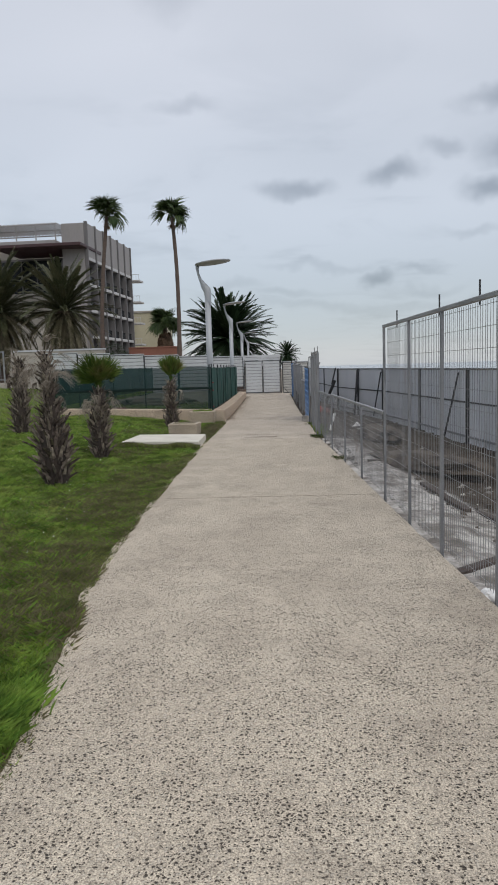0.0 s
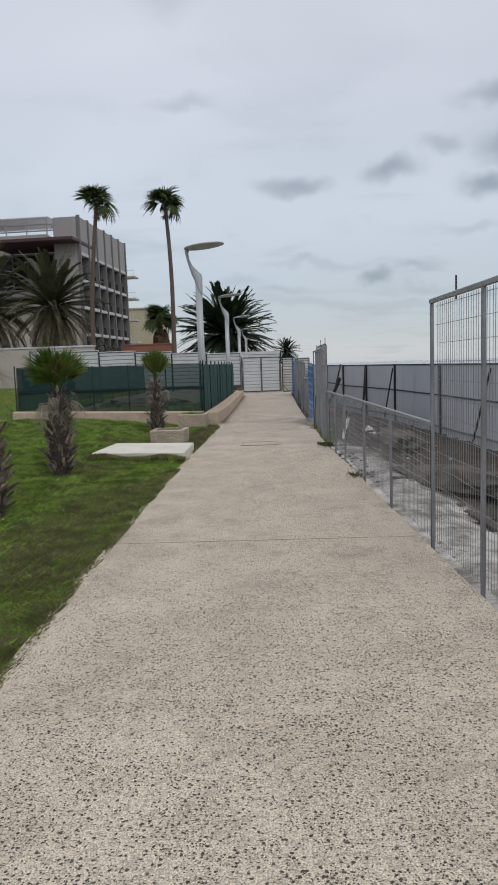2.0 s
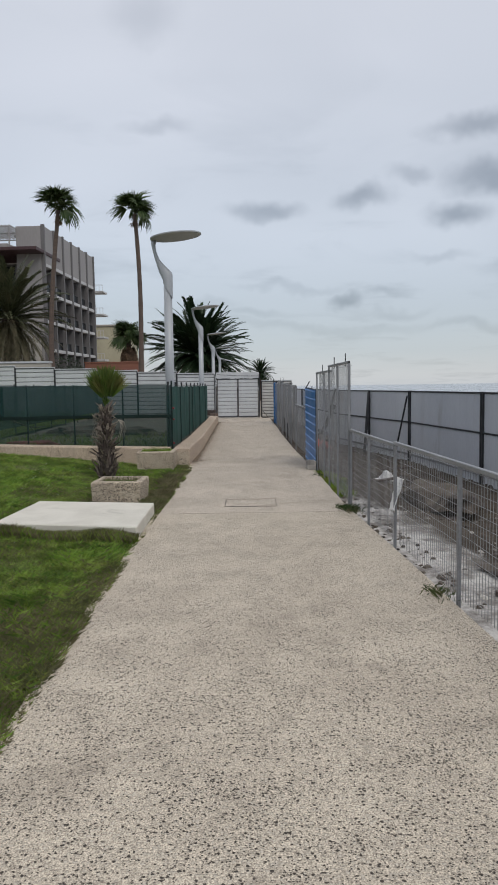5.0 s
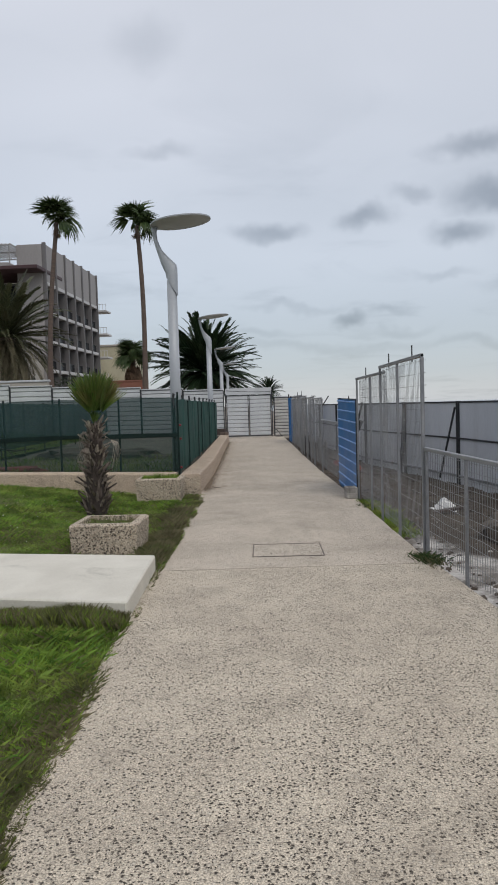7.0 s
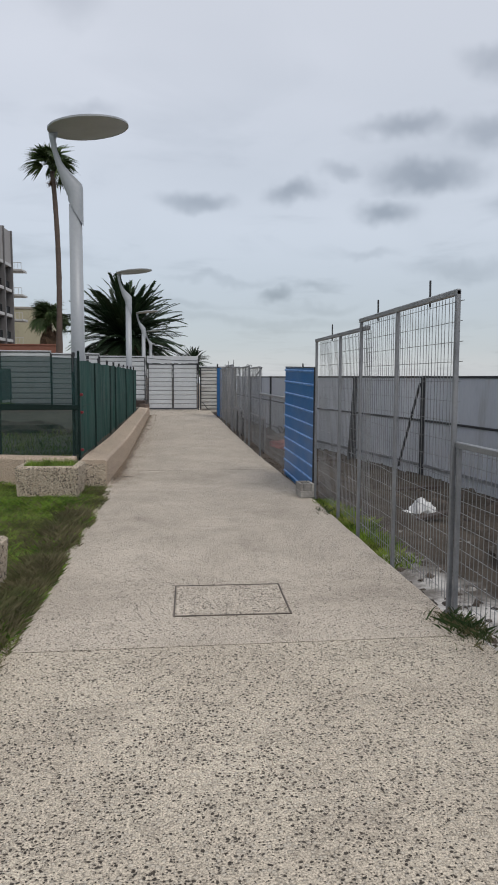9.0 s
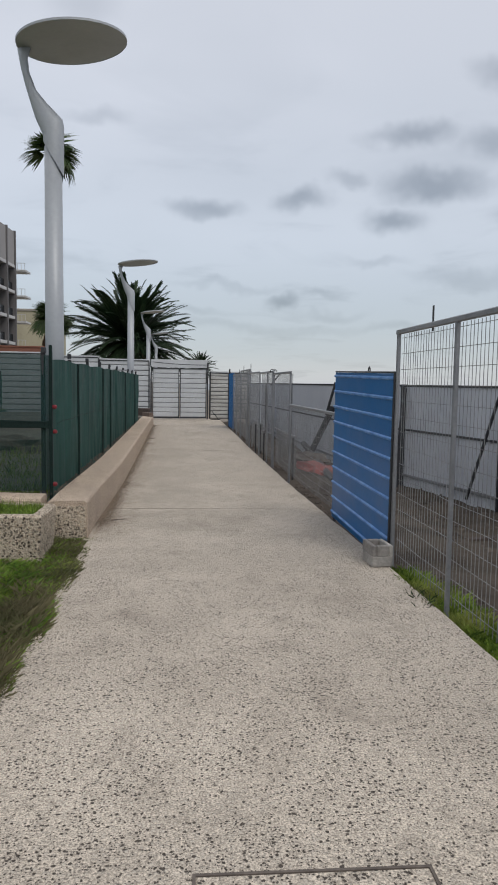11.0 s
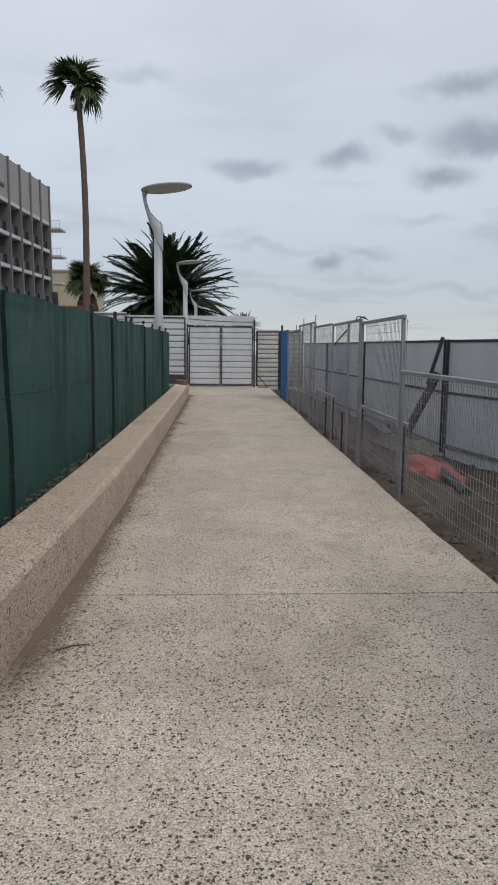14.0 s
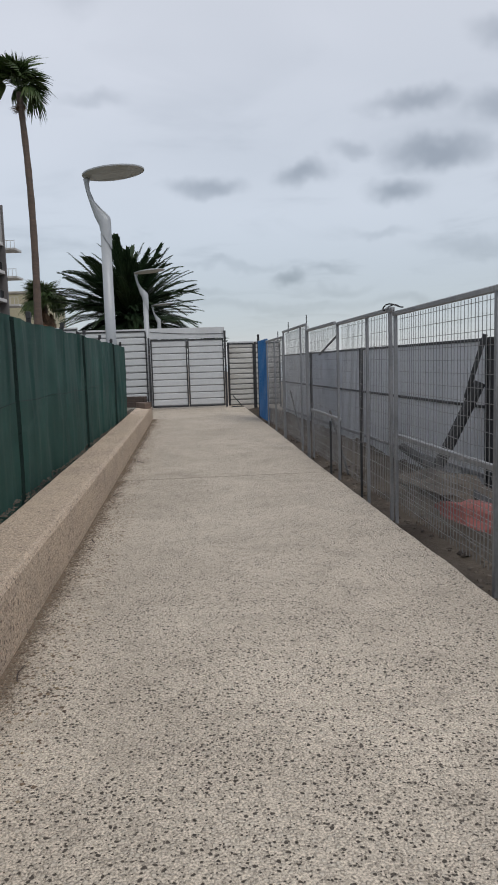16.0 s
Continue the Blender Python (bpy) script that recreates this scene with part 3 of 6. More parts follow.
lawn_xs = [-70, -50, -35, -26, -20, -16, -13, -11, -9.5, -8, -6.7, -5.8, -5, -4.3, -3.7, -3.2, -2.7, -2.3, -1.9, -1.6, -1.3, -0.97, -0.62]
lawn_ys = spaced(-14, 44, 0.7)
sheet("lawn", lawn_xs, lawn_ys, lambda x, y: rise(x, y) - 0.02, MAT["lawn"], lambda x, y: not (x > -6.7 and y > 21.6), label="green weedy lawn beside the concrete path", category="lawn")
sheet("yard_ground", spaced(-6.7, -1.3, 0.6), spaced(21.6, 42.6, 0.7), lambda x, y: 0.24 + 0.05 * noise.noise(Vector((x, y, 3.0))), MAT["gravel"], label="grey gravel yard behind the shade net", category="ground")


def site_height(x, y):
    z = -0.10 + 0.05 * noise.noise(Vector((x * 1.1, y * 0.8, 1.0))) + 0.03 * noise.noise(Vector((x * 4, y * 4, 2.0)))
    return z - 0.20 * smooth01((x - 2.1) / 1.2)


sheet("site_ground", spaced(1.36, 7.8, 0.14), spaced(-6, 43, 0.2), site_height, MAT["site"], label="dark churned soil of the building site", category="ground")

path = thing("path", "beige washed concrete walkway with joints", "path", kind="structure")
JOINTS = [-12.0, -5.3, 1.6, 8.80, 15.90, 23.03, 29.97, 37.3, 45.0]
for y0, y1 in zip(JOINTS, JOINTS[1:]):
    bm = bmesh.new()
    rows = spaced(y0 + 0.006, y1 - 0.006, 0.18)
    tops = []
    for y in rows:
        inner = y > 21.45
        left = -1.25 if inner else lawn_edge(y)
        right = right_edge(y)
        tops.append([bm.verts.new((x, y, z)) for x, z in ((left, -0.15), (left, -0.01), (left + 0.012, 0.0), (0.25, 0.0), (right - 0.012, 0.0), (right, -0.012), (right, -0.15))])
    for a, b in zip(tops, tops[1:]):
        for i in range(6):
            bm.faces.new((a[i], a[i + 1], b[i + 1], b[i]))
    bm.faces.new(tops[0])
    bm.faces.new(tops[-1][::-1])
    part("slab", bm, MAT["path"] if y0 < 15 else MAT["smooth"], path)
bm = boxed(-1.2, 1.38, -12, 44.9, -0.16, -0.03)
part("joint_filler", bm, MAT["dirt"], path)

# access cover let into the walkway
cover = thing("access_cover", "concrete-filled access cover in a thin steel frame", "manhole cover", at=pose(0.17, 16.67, 0.0, 0, 0, -1.5))
part("infill", boxed(-0.347, 0.347, -0.297, 0.297, -0.05, 0.004, bevel=0.002), MAT["smooth"], cover)
for x0, x1, y0, y1 in ((-0.36, 0.36, -0.31, -0.300), (-0.36, 0.36, 0.300, 0.31), (-0.36, -0.350, -0.300, 0.300), (0.350, 0.36, -0.300, 0.300)):
    part("frame_bar", boxed(x0, x1, y0, y1, -0.05, 0.0055), MAT["rusty"], cover, "rusty steel edge")

# low wall: along the path and round the corner along the lawn
low_wall = thing("low_wall", "low rendered concrete wall along the walkway", "wall", kind="structure")


def wall_run(points, width, z_at, name):
    """A low wall along points, its face on that line and its body to the left of it; rounded upper edges."""
    bm = bmesh.new()
    rows = []
    n = len(points)
    for i, p in enumerate(points):
        p = Vector((*p, 0))
        d = (Vector((*points[min(i + 1, n - 1)], 0)) - Vector((*points[max(i - 1, 0)], 0))).normalized()
        s = Vector((-d.y, d.x, 0))
        z = z_at(p)
        j = 0.006 * noise.noise(p * 1.7)
        rows.append([bm.verts.new(p + s * (q + j) + Vector((0, 0, h))) for q, h in ((0, -0.2), (0, z - 0.03), (0.012, z - 0.008), (0.035, z), (width - 0.03, z), (width, z - 0.03), (width, -0.2))])
    for a, b in zip(rows, rows[1:]):
        for i in range(6):
            bm.faces.new((a[i], b[i], b[i + 1], a[i + 1]))
    bm.faces.new(rows[0])
    bm.faces.new(rows[-1][::-1])
    part(name, bm, MAT["kerbstone"], low_wall)


wall_run([(-1.045 + 0.08 * smooth01((y - 21.5) / 4) - 0.03 * (y - 21.5) / 17.2, y) for y in spaced(21.5, 38.9, 0.4)], 0.37, lambda p: 0.35 - 0.03 * smooth01((p.y - 21.5) / 15), "path_wall")
bm = bmesh.new()
block(bm, -1.44, -1.056, 21.497, 21.60, -0.1, 0.30)
part("wall_end", bm, MAT["planter"], low_wall, "exposed pebble end face")
wall_run([(x, 21.52 + 0.0 * x) for x in spaced(-6.7, -1.46, 0.4)], 0.30, lambda p: 0.37 + 0.03 * (-p.x - 1.4), "lawn_wall")

# pale slab lying beside the path
slab = thing("concrete_slab", "pale concrete slab lying in the grass", "slab")
bm = bmesh.new()
block(bm, -2.68, -1.10, 14.38, 15.93, -0.12, 0.145, bevel=0.012)
for v in bm.verts:
    if v.co.x < -2:
        v.co.y += 0.34 if v.co.y < 15.3 else 0.30
        v.co.x -= 0.10 if v.co.y < 15.3 else 0.0
part("slab_body", bm, MAT["slab"], slab)


def planter(width, depth, height, fill, name_label, where, green):
    th = thing("concrete_planter", name_label, "planter", "planters on the lawn", at=where)
    w, d, t = width / 2, depth / 2, 0.075
    bm = bmesh.new()
    ring = []
    for k, (hw, hd, z) in enumerate(((w * 0.93, d * 0.93, -0.12), (w, d, height - 0.02), (w - 0.02, d - 0.02, height), (w - t, d - t, height), (w - t - 0.01, d - t - 0.01, height - 0.16))):
        ring.append([bm.verts.new((sx * hw, sy * hd, z)) for sx, sy in ((-1, -1), (1, -1), (1, 1), (-1, 1))])
    for a, b in zip(ring, ring[1:]):
        for i in range(4):
            bm.faces.new((a[i], a[(i + 1) % 4], b[(i + 1) % 4], b[i]))
    part("box", bm, MAT["planter"], th)
    bm = bmesh.new()
    bmesh.ops.create_grid(bm, x_segments=10, y_segments=8, size=0.5)
    for v in bm.verts:
        v.co = Vector((v.co.x * 2 * (w - t), v.co.y * 2 * (d - t), height - fill + 0.03 * noise.noise(v.co * 9)))
    part("soil", bm, MAT["lawn"], th)
    verts, faces = [], []
    rng = random.Random(int(width * 1000))
    for _ in range(2200 if green else 420):
        x, y = rng.uniform(-1, 1) * (w - t - 0.01), rng.uniform(-1, 1) * (d - t - 0.01)
        lump = 0.55 + 0.9 * noise.noise(Vector((x * 9, y * 9, 2.0)))
        h, a, q = rng.uniform(0.02, 0.11 if green else 0.13) * max(0.2, lump), rng.uniform(0, 6.3), rng.uniform(0.0, 0.06)
        o, r = len(verts), 0.004
        verts += [(x - r * math.cos(a), y - r * math.sin(a), height - fill), (x + r * math.cos(a), y + r * math.sin(a), height - fill), (x + q * math.sin(a), y - q * math.cos(a), height - fill + h)]
        faces.append((o, o + 1, o + 2))
    me = bpy.data.meshes.new("planting")
    me.from_pydata(verts, [], faces)
    tagged(part("planting", me, MAT["grass"] if green else MAT["weed"], th), kind="stuff")
    return th


planter(0.70, 0.64, 0.345, 0.05, "square pebble-concrete planter full of dry weeds", pose(-1.69, 16.86, 0.0, 0, 0, -3), False)
planter(0.74, 0.58, 0.35, 0.02, "square pebble-concrete planter full of green grass", pose(-1.66, 20.98, 0.02, 0, 0, -2), True)

# ---------------------------------------------------------------- mesh fences


def mesh_fence(length, height, posts, where, label, post_r=0.0145, top_r=0.016, stub=(), pitch=0.055, rows=0.15, foot=-0.12, mid=None, category="fence", top=True):
    """Welded wire panels on steel posts, the run along +y."""
    th = thing("mesh_fence", label, category, "mesh fence panels along the walkway", at=where)
    for y in posts:
        part("post", boxed(-post_r, post_r, y - post_r, y + post_r, foot, height, bevel=0.004), MAT["dark_steel" if height < 1.2 and y < 0.2 else "steel"], th)
    if top:
        part("top_rail", boxed(-top_r, top_r, -post_r, length + post_r, height - 2 * top_r, height + 0.006, bevel=0.006), MAT["rail"], th)
    if mid:
        part("middle_rail", boxed(-0.014, 0.014, 0.0, length, mid - 0.02, mid + 0.02, bevel=0.004), MAT["steel"], th)
    rng = random.Random(int(length * 977 + height * 31))
    seg = []
    lean = rng.uniform(-0.01, 0.01)
    for y in spaced(0.04, length - 0.04, pitch):
        y += rng.uniform(-0.004, 0.004)
        seg.append(((0.034, y, foot + 0.13), (0.034 + lean, y + rng.uniform(-0.006, 0.006), height - 0.03)))
    tagged(part("wire_mesh", wires(seg, 0.0025), MAT["wire"], th), kind="stuff")
    seg = []
    for z in spaced(0.06, height - 0.06, rows):
        pts = [Vector((0.038 + 0.006 * rng.uniform(-1, 1), y, z + (0.012 * rng.uniform(-1, 1) if z < height * 0.6 else 0.002))) for y in spaced(0.0, length, 0.5)]
        seg += list(zip(pts, pts[1:]))
    tagged(part("cross_wire", wires(seg, 0.0023), MAT["wire"], th), kind="stuff")
    for y in stub:
        part("rebar_stub", rod(bmesh.new(), (0.035, y, height - 0.05), (0.037, y + 0.01, height + 0.13), 0.0075, 6), MAT["dark_steel"], th)
    return th


mesh_fence(4.0, 2.10, (0.0, 1.3, 2.6), pose(2.19, -1.9, 0, 0, 0, 2.2), "tall galvanised mesh fence panel beside the walkway")
mesh_fence(6.38, 2.09, (0.0, 1.25, 2.55, 3.90, 5.09, 6.36), pose(2.035, 2.14, 0, 0, 0, 2.2), "tall galvanised mesh fence panel beside the walkway", stub=(3.05, 4.1, 5.8))
mesh_fence(5.46, 1.06, (0.0, 1.77, 3.55, 5.46), pose(1.79, 8.50, 0, 0, 0, 1.85), "low galvanised mesh fence with a tube rail", stub=(), rows=0.075)
mesh_fence(2.38, 1.04, (1.22, 2.34), pose(1.61, 13.98, 0, 0, 0, 1.8), "low galvanised mesh fence with a tube rail", rows=0.075)
mesh_fence(2.16, 1.96, (0.0, 1.12, 2.14), pose(1.515, 16.36, 0, 0, 0, 0.0), "tall galvanised mesh fence panel with rebar stubs", stub=(0.55, 1.75), rows=0.125)
mesh_fence(2.22, 1.885, (1.02, 2.20), pose(1.535, 18.34, 0, 0, 0, 0.0), "tall galvanised mesh fence panel beside the blue sheet", stub=(1.55,), rows=0.125)
mesh_fence(3.16, 1.13, (0.05, 3.13), pose(1.545, 22.64, 0, 0, 0, 0.3), "low rusty mesh fence with a tube rail", rows=0.10)
mesh_fence(1.95, 1.64, (0.03, 1.93), pose(1.535, 25.83, 0, 0, 0, -0.3), "tall galvanised mesh fence panel of the site", rows=0.085)
mesh_fence(2.1, 1.68, (0.06, 0.82, 2.1), pose(1.54, 27.82, 0, 0, 0, 0.0), "tall galvanised mesh fence panel of the site", rows=0.12)
mesh_fence(1.8, 1.70, (1.78,), pose(1.545, 30.1, 0, 0, 0, 0.2), "tall galvanised mesh fence panel of the site", rows=0.12)
mesh_fence(2.3, 1.79, (0.0, 0.5, 2.25), pose(1.545, 32.0, 0, 0, 0, 0.2), "tall galvanised mesh fence panel of the site", stub=(0.15, 1.9), rows=0.12)
mesh_fence(2.45, 1.71, (0.05, 1.2, 2.4), pose(1.555, 34.45, 0, 0, 0, 0.3), "tall galvanised mesh fence panel of the site", stub=(0.9,), rows=0.12)
mesh_fence(2.2, 0.62, (0.1,), pose(1.63, 25.95, 0, 0, 0, 0.2), "low mesh fence standing behind the tall panels", rows=0.09)
mesh_fence(1.8, 0.59, (0.05, 1.75), pose(1.61, 30.15, 0, 0, 0, 0.2), "low mesh fence standing behind the tall panels", rows=0.09)
tie = thing("wire_tie", "black wire twisted round the fence joint", "wire tie", at=pose(1.545, 27.83, 1.66))
part("loop", tube_along(bmesh.new(), [(0.05 * math.cos(q), 0.16 * math.sin(q * 0.8), 0.03 + 0.02 * math.sin(q * 2)) for q in spaced(0, 5.6, 0.4)], [0.006] * 15, 6), MAT["dark_steel"], tie)


def diagonal(name, label, a, b, r, mat="dark_steel"):
    th = thing(name, label, "brace", "braces behind the fences", at=pose(*a))
    part("bar", rod(bmesh.new(), (0, 0, 0), Vector(b) - Vector(a), r, 6), MAT[mat], th)
    return th


diagonal("fence_brace", "thin dark steel brace behind the mesh", (1.66, 30.0, -0.05), (1.66, 31.0, 0.62), 0.014)
diagonal("fence_brace", "thin dark steel brace behind the mesh", (1.66, 33.2, 0.0), (1.66, 34.4, 0.75), 0.014)
diagonal("short_post", "short rusty steel post at the path's edge", (1.50, 28.75, -0.1), (1.50, 28.75, 0.47), 0.013)
diagonal("short_post", "short rusty steel post at the path's edge", (1.50, 30.2, -0.1), (1.50, 30.2, 0.56), 0.013)


def ribbed(width, z0, z1, pitch, upright=False, depth=0.03, mat="blue", rib_mat="blue_pale", name="sheet", parent=None, rib=0.016):
    """A folded steel sheet in the plane x = 0, along +y, with proud ribs."""
    bm = bmesh.new()
    block(bm, -0.006, 0.006, 0, width, z0, z1)
    part(name, bm, MAT[mat], parent)
    for c in spaced(z0 + 0.06, z1 - 0.04, pitch) if not upright else spaced(0.05, width - 0.05, pitch):
        bm = bmesh.new()
        half = rib
        lo, hi = ((0, c), (width, c)) if not upright else ((c, z0), (c, z1))
        for s in (-1, 1):
            pts = []
            for end in (lo, hi):
                for off, out in ((-half, 0.0065), (-half * 0.4, depth), (half * 0.4, depth), (half, 0.0065)):
                    y, z = (end[0], end[1] + off) if not upright else (end[0] + off, end[1])
                    pts.append(bm.verts.new((s * out, y, z)))
            for i in range(3):
                bm.faces.new((pts[i], pts[i + 1], pts[i + 5], pts[i + 4]))
            bm.faces.new(pts[:4])
            bm.faces.new(pts[4:])
        part("rib", bm, MAT[rib_mat], parent)


blue = thing("blue_hoarding", "bright blue ribbed steel sheet in the fence line", "hoarding", "hoarding sheets", at=pose(1.525, 20.60, 0, 1.0, 0, 0.6))
ribbed(2.02, -0.05, 1.545, 0.174, parent=blue, depth=0.022)
part("post", boxed(-0.018, 0.018, -0.034, -0.002, -0.1, 1.56, bevel=0.004), MAT["dark_steel"], blue)
part("post", boxed(0.012, 0.04, 1.99, 2.02, -0.1, 1.54, bevel=0.004), MAT["dark_steel"], blue)
part("top_rail", boxed(-0.016, 0.016, 0.0, 1.995, 1.546, 1.560, bevel=0.004), MAT["dark_steel"], blue)
bm = tube_along(bmesh.new(), [(0, 0.75 + 0.03 * math.cos(a), 1.55 + 0.05 * math.sin(a)) for a in spaced(0, math.pi, 0.4)], [0.006] * 9, 6)
part("wire_loop", bm, MAT["dark_steel"], blue)
foot = thing("concrete_block", "grey hollow concrete block at the foot of the blue sheet", "concrete block", at=pose(1.40, 20.50, 0, 0, 0, 3))
bm = bmesh.new()
block(bm, -0.085, 0.085, -0.13, 0.13, 0.0, 0.09, bevel=0.008)
for x0, x1, y0, y1 in ((-0.085, -0.052, -0.13, 0.13), (0.052, 0.085, -0.13, 0.13), (-0.051, 0.051, -0.13, -0.095), (-0.051, 0.051, 0.095, 0.13)):
    block(bm, x0, x1, y0, y1, 0.085, 0.175, bevel=0.007)
part("block", bm, MAT["rubble"], foot)
far_blue = thing("blue_hoarding", "blue steel sheet with upright ribs at the fence's end", "hoarding", "hoarding sheets", at=pose(1.56, 36.95, 0, 0, 0, 0.3))
ribbed(1.66, 0.0, 1.76, 0.21, True, parent=far_blue, rib_mat="blue", depth=0.02, rib=0.035)
part("post", boxed(-0.025, 0.025, 1.66, 1.71, -0.1, 1.92, bevel=0.004), MAT["dark_steel"], far_blue)


# ---------------------------------------------------------------- grey hoarding on the sea side
def sea_panel(a, b, group="grey hoarding panels"):
    a, b = Vector(a), Vector(b)
    w = (b - a).length
    th = thing("grey_hoarding", "grey flat steel hoarding panel with dark rails", "hoarding", group, at=pose(a.x, a.y, 0, 0, 0, math.degrees(math.atan2(a.x - b.x, b.y - a.y))))
    for y0, y1 in ((0.03, w / 2 - 0.002), (w / 2 + 0.002, w - 0.03)):
        part("sheet", boxed(-0.004, 0.004, y0, y1, -0.42, 1.43), MAT["sheet"], th)
    part("top_rail", boxed(-0.025, 0.02, 0.0, w, 1.43, 1.465, bevel=0.004), MAT["dark_steel"], th)
    part("middle_rail", boxed(-0.03, -0.006, 0.03, w - 0.03, 0.665, 0.70, bevel=0.004), MAT["dark_steel"], th)
    part("bottom_rail", boxed(-0.03, -0.006, 0.03, w - 0.03, -0.14, -0.09, bevel=0.004), MAT["steel"], th)
    for y in (-0.075, 0.0):
        part("post", boxed(-0.045, 0.025, y - 0.02, y + 0.02, -0.4, 1.47, bevel=0.004), MAT["dark_steel"], th)
    return th


corners = [(6.3, 0.5), (6.0, 4.4), (5.68, 8.4), (5.32, 12.4), (4.97, 16.4), (4.66, 20.2), (4.26, 24.3), (3.75, 27.05), (3.24, 29.8), (3.04, 34.8), (2.87, 39.0), (2.72, 43.2)]
for a, b in zip(corners, corners[1:]):
    sea_panel(a, b)
diagonal("hoarding_prop", "dark steel prop leaning on the grey hoarding", (4.00, 24.80, -0.2), (4.18, 24.25, 1.34), 0.022)
diagonal("hoarding_prop", "dark steel prop leaning on the grey hoarding", (4.70, 17.5, -0.2), (4.88, 16.9, 1.36), 0.022)
diagonal("hoarding_prop", "thick dark steel prop leaning on the grey hoarding", (2.66, 29.95, -0.08), (3.10, 29.72, 0.97), 0.065)
diagonal("hoarding_prop", "dark steel tube reaching over the hoarding", (2.97, 29.80, 0.80), (3.13, 29.66, 1.50), 0.030)
diagonal("hoarding_prop", "dark steel tube reaching over the hoarding", (2.88, 38.0, 1.40), (2.93, 36.3, 1.77), 0.022)
diagonal("steel_beam", "dark pipe leaning behind the mesh fence", (2.84, 31.70, 0.02), (2.36, 26.3, -0.14), 0.065)
diagonal("leaning_pole", "dark pole leaning on the grey hoarding", (3.55, 26.7, -0.3), (3.70, 26.85, 1.40), 0.04)

# ---------------------------------------------------------------- white hoarding, gate
def across(name, label, x0, x1, y, z0, z1, mat, lines, group="white hoarding panels", trim=True):
    """Corrugated white sheet across the view; a dark strip behind it paints the shade in its folds."""
    th = thing(name, label, "hoarding", group, at=pose(x0, y, 0))
    w = x1 - x0
    n = lines
    for i in range(n):
        a, b = z0 + (z1 - z0) * i / n, z0 + (z1 - z0) * (i + 1) / n
        bm = bmesh.new()
        v = [bm.verts.new((x, yy, z)) for x in (0, w) for yy, z in ((0.0, a + 0.024), (-0.016, a + 0.05), (-0.016, b - 0.012), (0.0, b))]
        for k in range(3):
            bm.faces.new((v[k], v[k + 4], v[k + 5], v[k + 1]))
        u = [bm.verts.new((x, 0.012, z)) for x in (0, w) for z in (a + 0.024, b)]
        bm.faces.new(u[::1][:2] + [u[3], u[2]])
        part("fold", bm, MAT[mat], th)
    part("backing", boxed(0.0, w, 0.015, 0.022, z0, z1), MAT["fold_shade"], th)
    part("post", boxed(-0.03, 0.03, -0.045, 0.03, z0 - 0.3, z1 + 0.02, bevel=0.004), MAT["dark_steel"], th)
    part("top_rail", boxed(0.03, w - 0.03, -0.04, -0.018, z1 - 0.035, z1 - 0.002, bevel=0.004), MAT["dark_steel"], th)
    part("side_bar", boxed(w - 0.05, w - 0.012, -0.045, -0.018, z0 - 0.1, z1 - 0.04, bevel=0.004), MAT["dark_steel"], th)
    if trim:
        part("cap", boxed(0.0, w, -0.03, 0.03, z1 + 0.002, z1 + 0.05, bevel=0.006), MAT["white"], th, "white cap strip")
    return th


panel_edges = [-1.26, -3.2, -5.2, -7.3, -9.4, -11.4, -13.4]
for b, a in zip(panel_edges, panel_edges[1:]):
    top = 2.22 + 0.050 * (-1.17 - (a + b) / 2)
    across("white_hoarding", "white corrugated hoarding with a white cap", a + 0.002, b - 0.002, 42.78, 0.05, top, "white", 11)
gate = thing("double_gate", "closed white corrugated double gate in dark frames", "gate", at=pose(-1.16, 42.72, 0))
for k in range(2):
    x0, x1 = k * 1.065, k * 1.065 + 1.05
    leaf = part("leaf_frame", boxed(x0, x0 + 0.035, -0.03, 0.03, 0.04, 2.0, bevel=0.003), MAT["dark_steel"], gate)
    for b in ((x1 - 0.035, x1, 0.04, 2.0), (x0 + 0.035, x1 - 0.035, 1.965, 2.0), (x0 + 0.035, x1 - 0.035, 0.04, 0.075)):
        part("frame_bar", boxed(b[0], b[1], -0.03, 0.03, b[2], b[3], bevel=0.003), MAT["dark_steel"], leaf)
    # dark sheet shows through the gaps as painted shade under each fold
    part("backing", boxed(x0 + 0.035, x1 - 0.035, 0.012, 0.018, 0.075, 1.965), MAT["fold_shade"], leaf)
    for i in range(10):
        z = 0.075 + 1.89 * i / 10
        bm = bmesh.new()
        v = [bm.verts.new((x, yy, zz)) for x in (x0 + 0.036, x1 - 0.036) for yy, zz in ((0.011, z + 0.016), (-0.008, z + 0.034), (-0.008, z + 0.176), (0.011, z + 0.189))]
        for q in range(3):
            bm.faces.new((v[q], v[q + 4], v[q + 5], v[q + 1]))
        part("fold", bm, MAT["white"], leaf)
part("gate_post", boxed(2.13, 2.185, -0.03, 0.03, -0.1, 2.22, bevel=0.004), MAT["dark_steel"], gate)
part("gate_post", boxed(-0.075, -0.02, -0.03, 0.03, -0.1, 2.06, bevel=0.004), MAT["dark_steel"], gate)
header = thing("header_panel", "plain white sheet above the gate", "panel", at=pose(-1.21, 42.76, 0))
part("sheet", boxed(0.0, 2.2, -0.012, 0.0, 2.02, 2.33, bevel=0.003), MAT["white"], header)
part("cable", tube_along(bmesh.new(), [(0.05 + 2.1 * t, -0.02, 2.20 - 0.09 * t + 0.03 * (2 * t - 1) ** 2) for t in spaced(0, 1, 0.1)], [0.008] * 11, 6), MAT["dark_steel"], header)
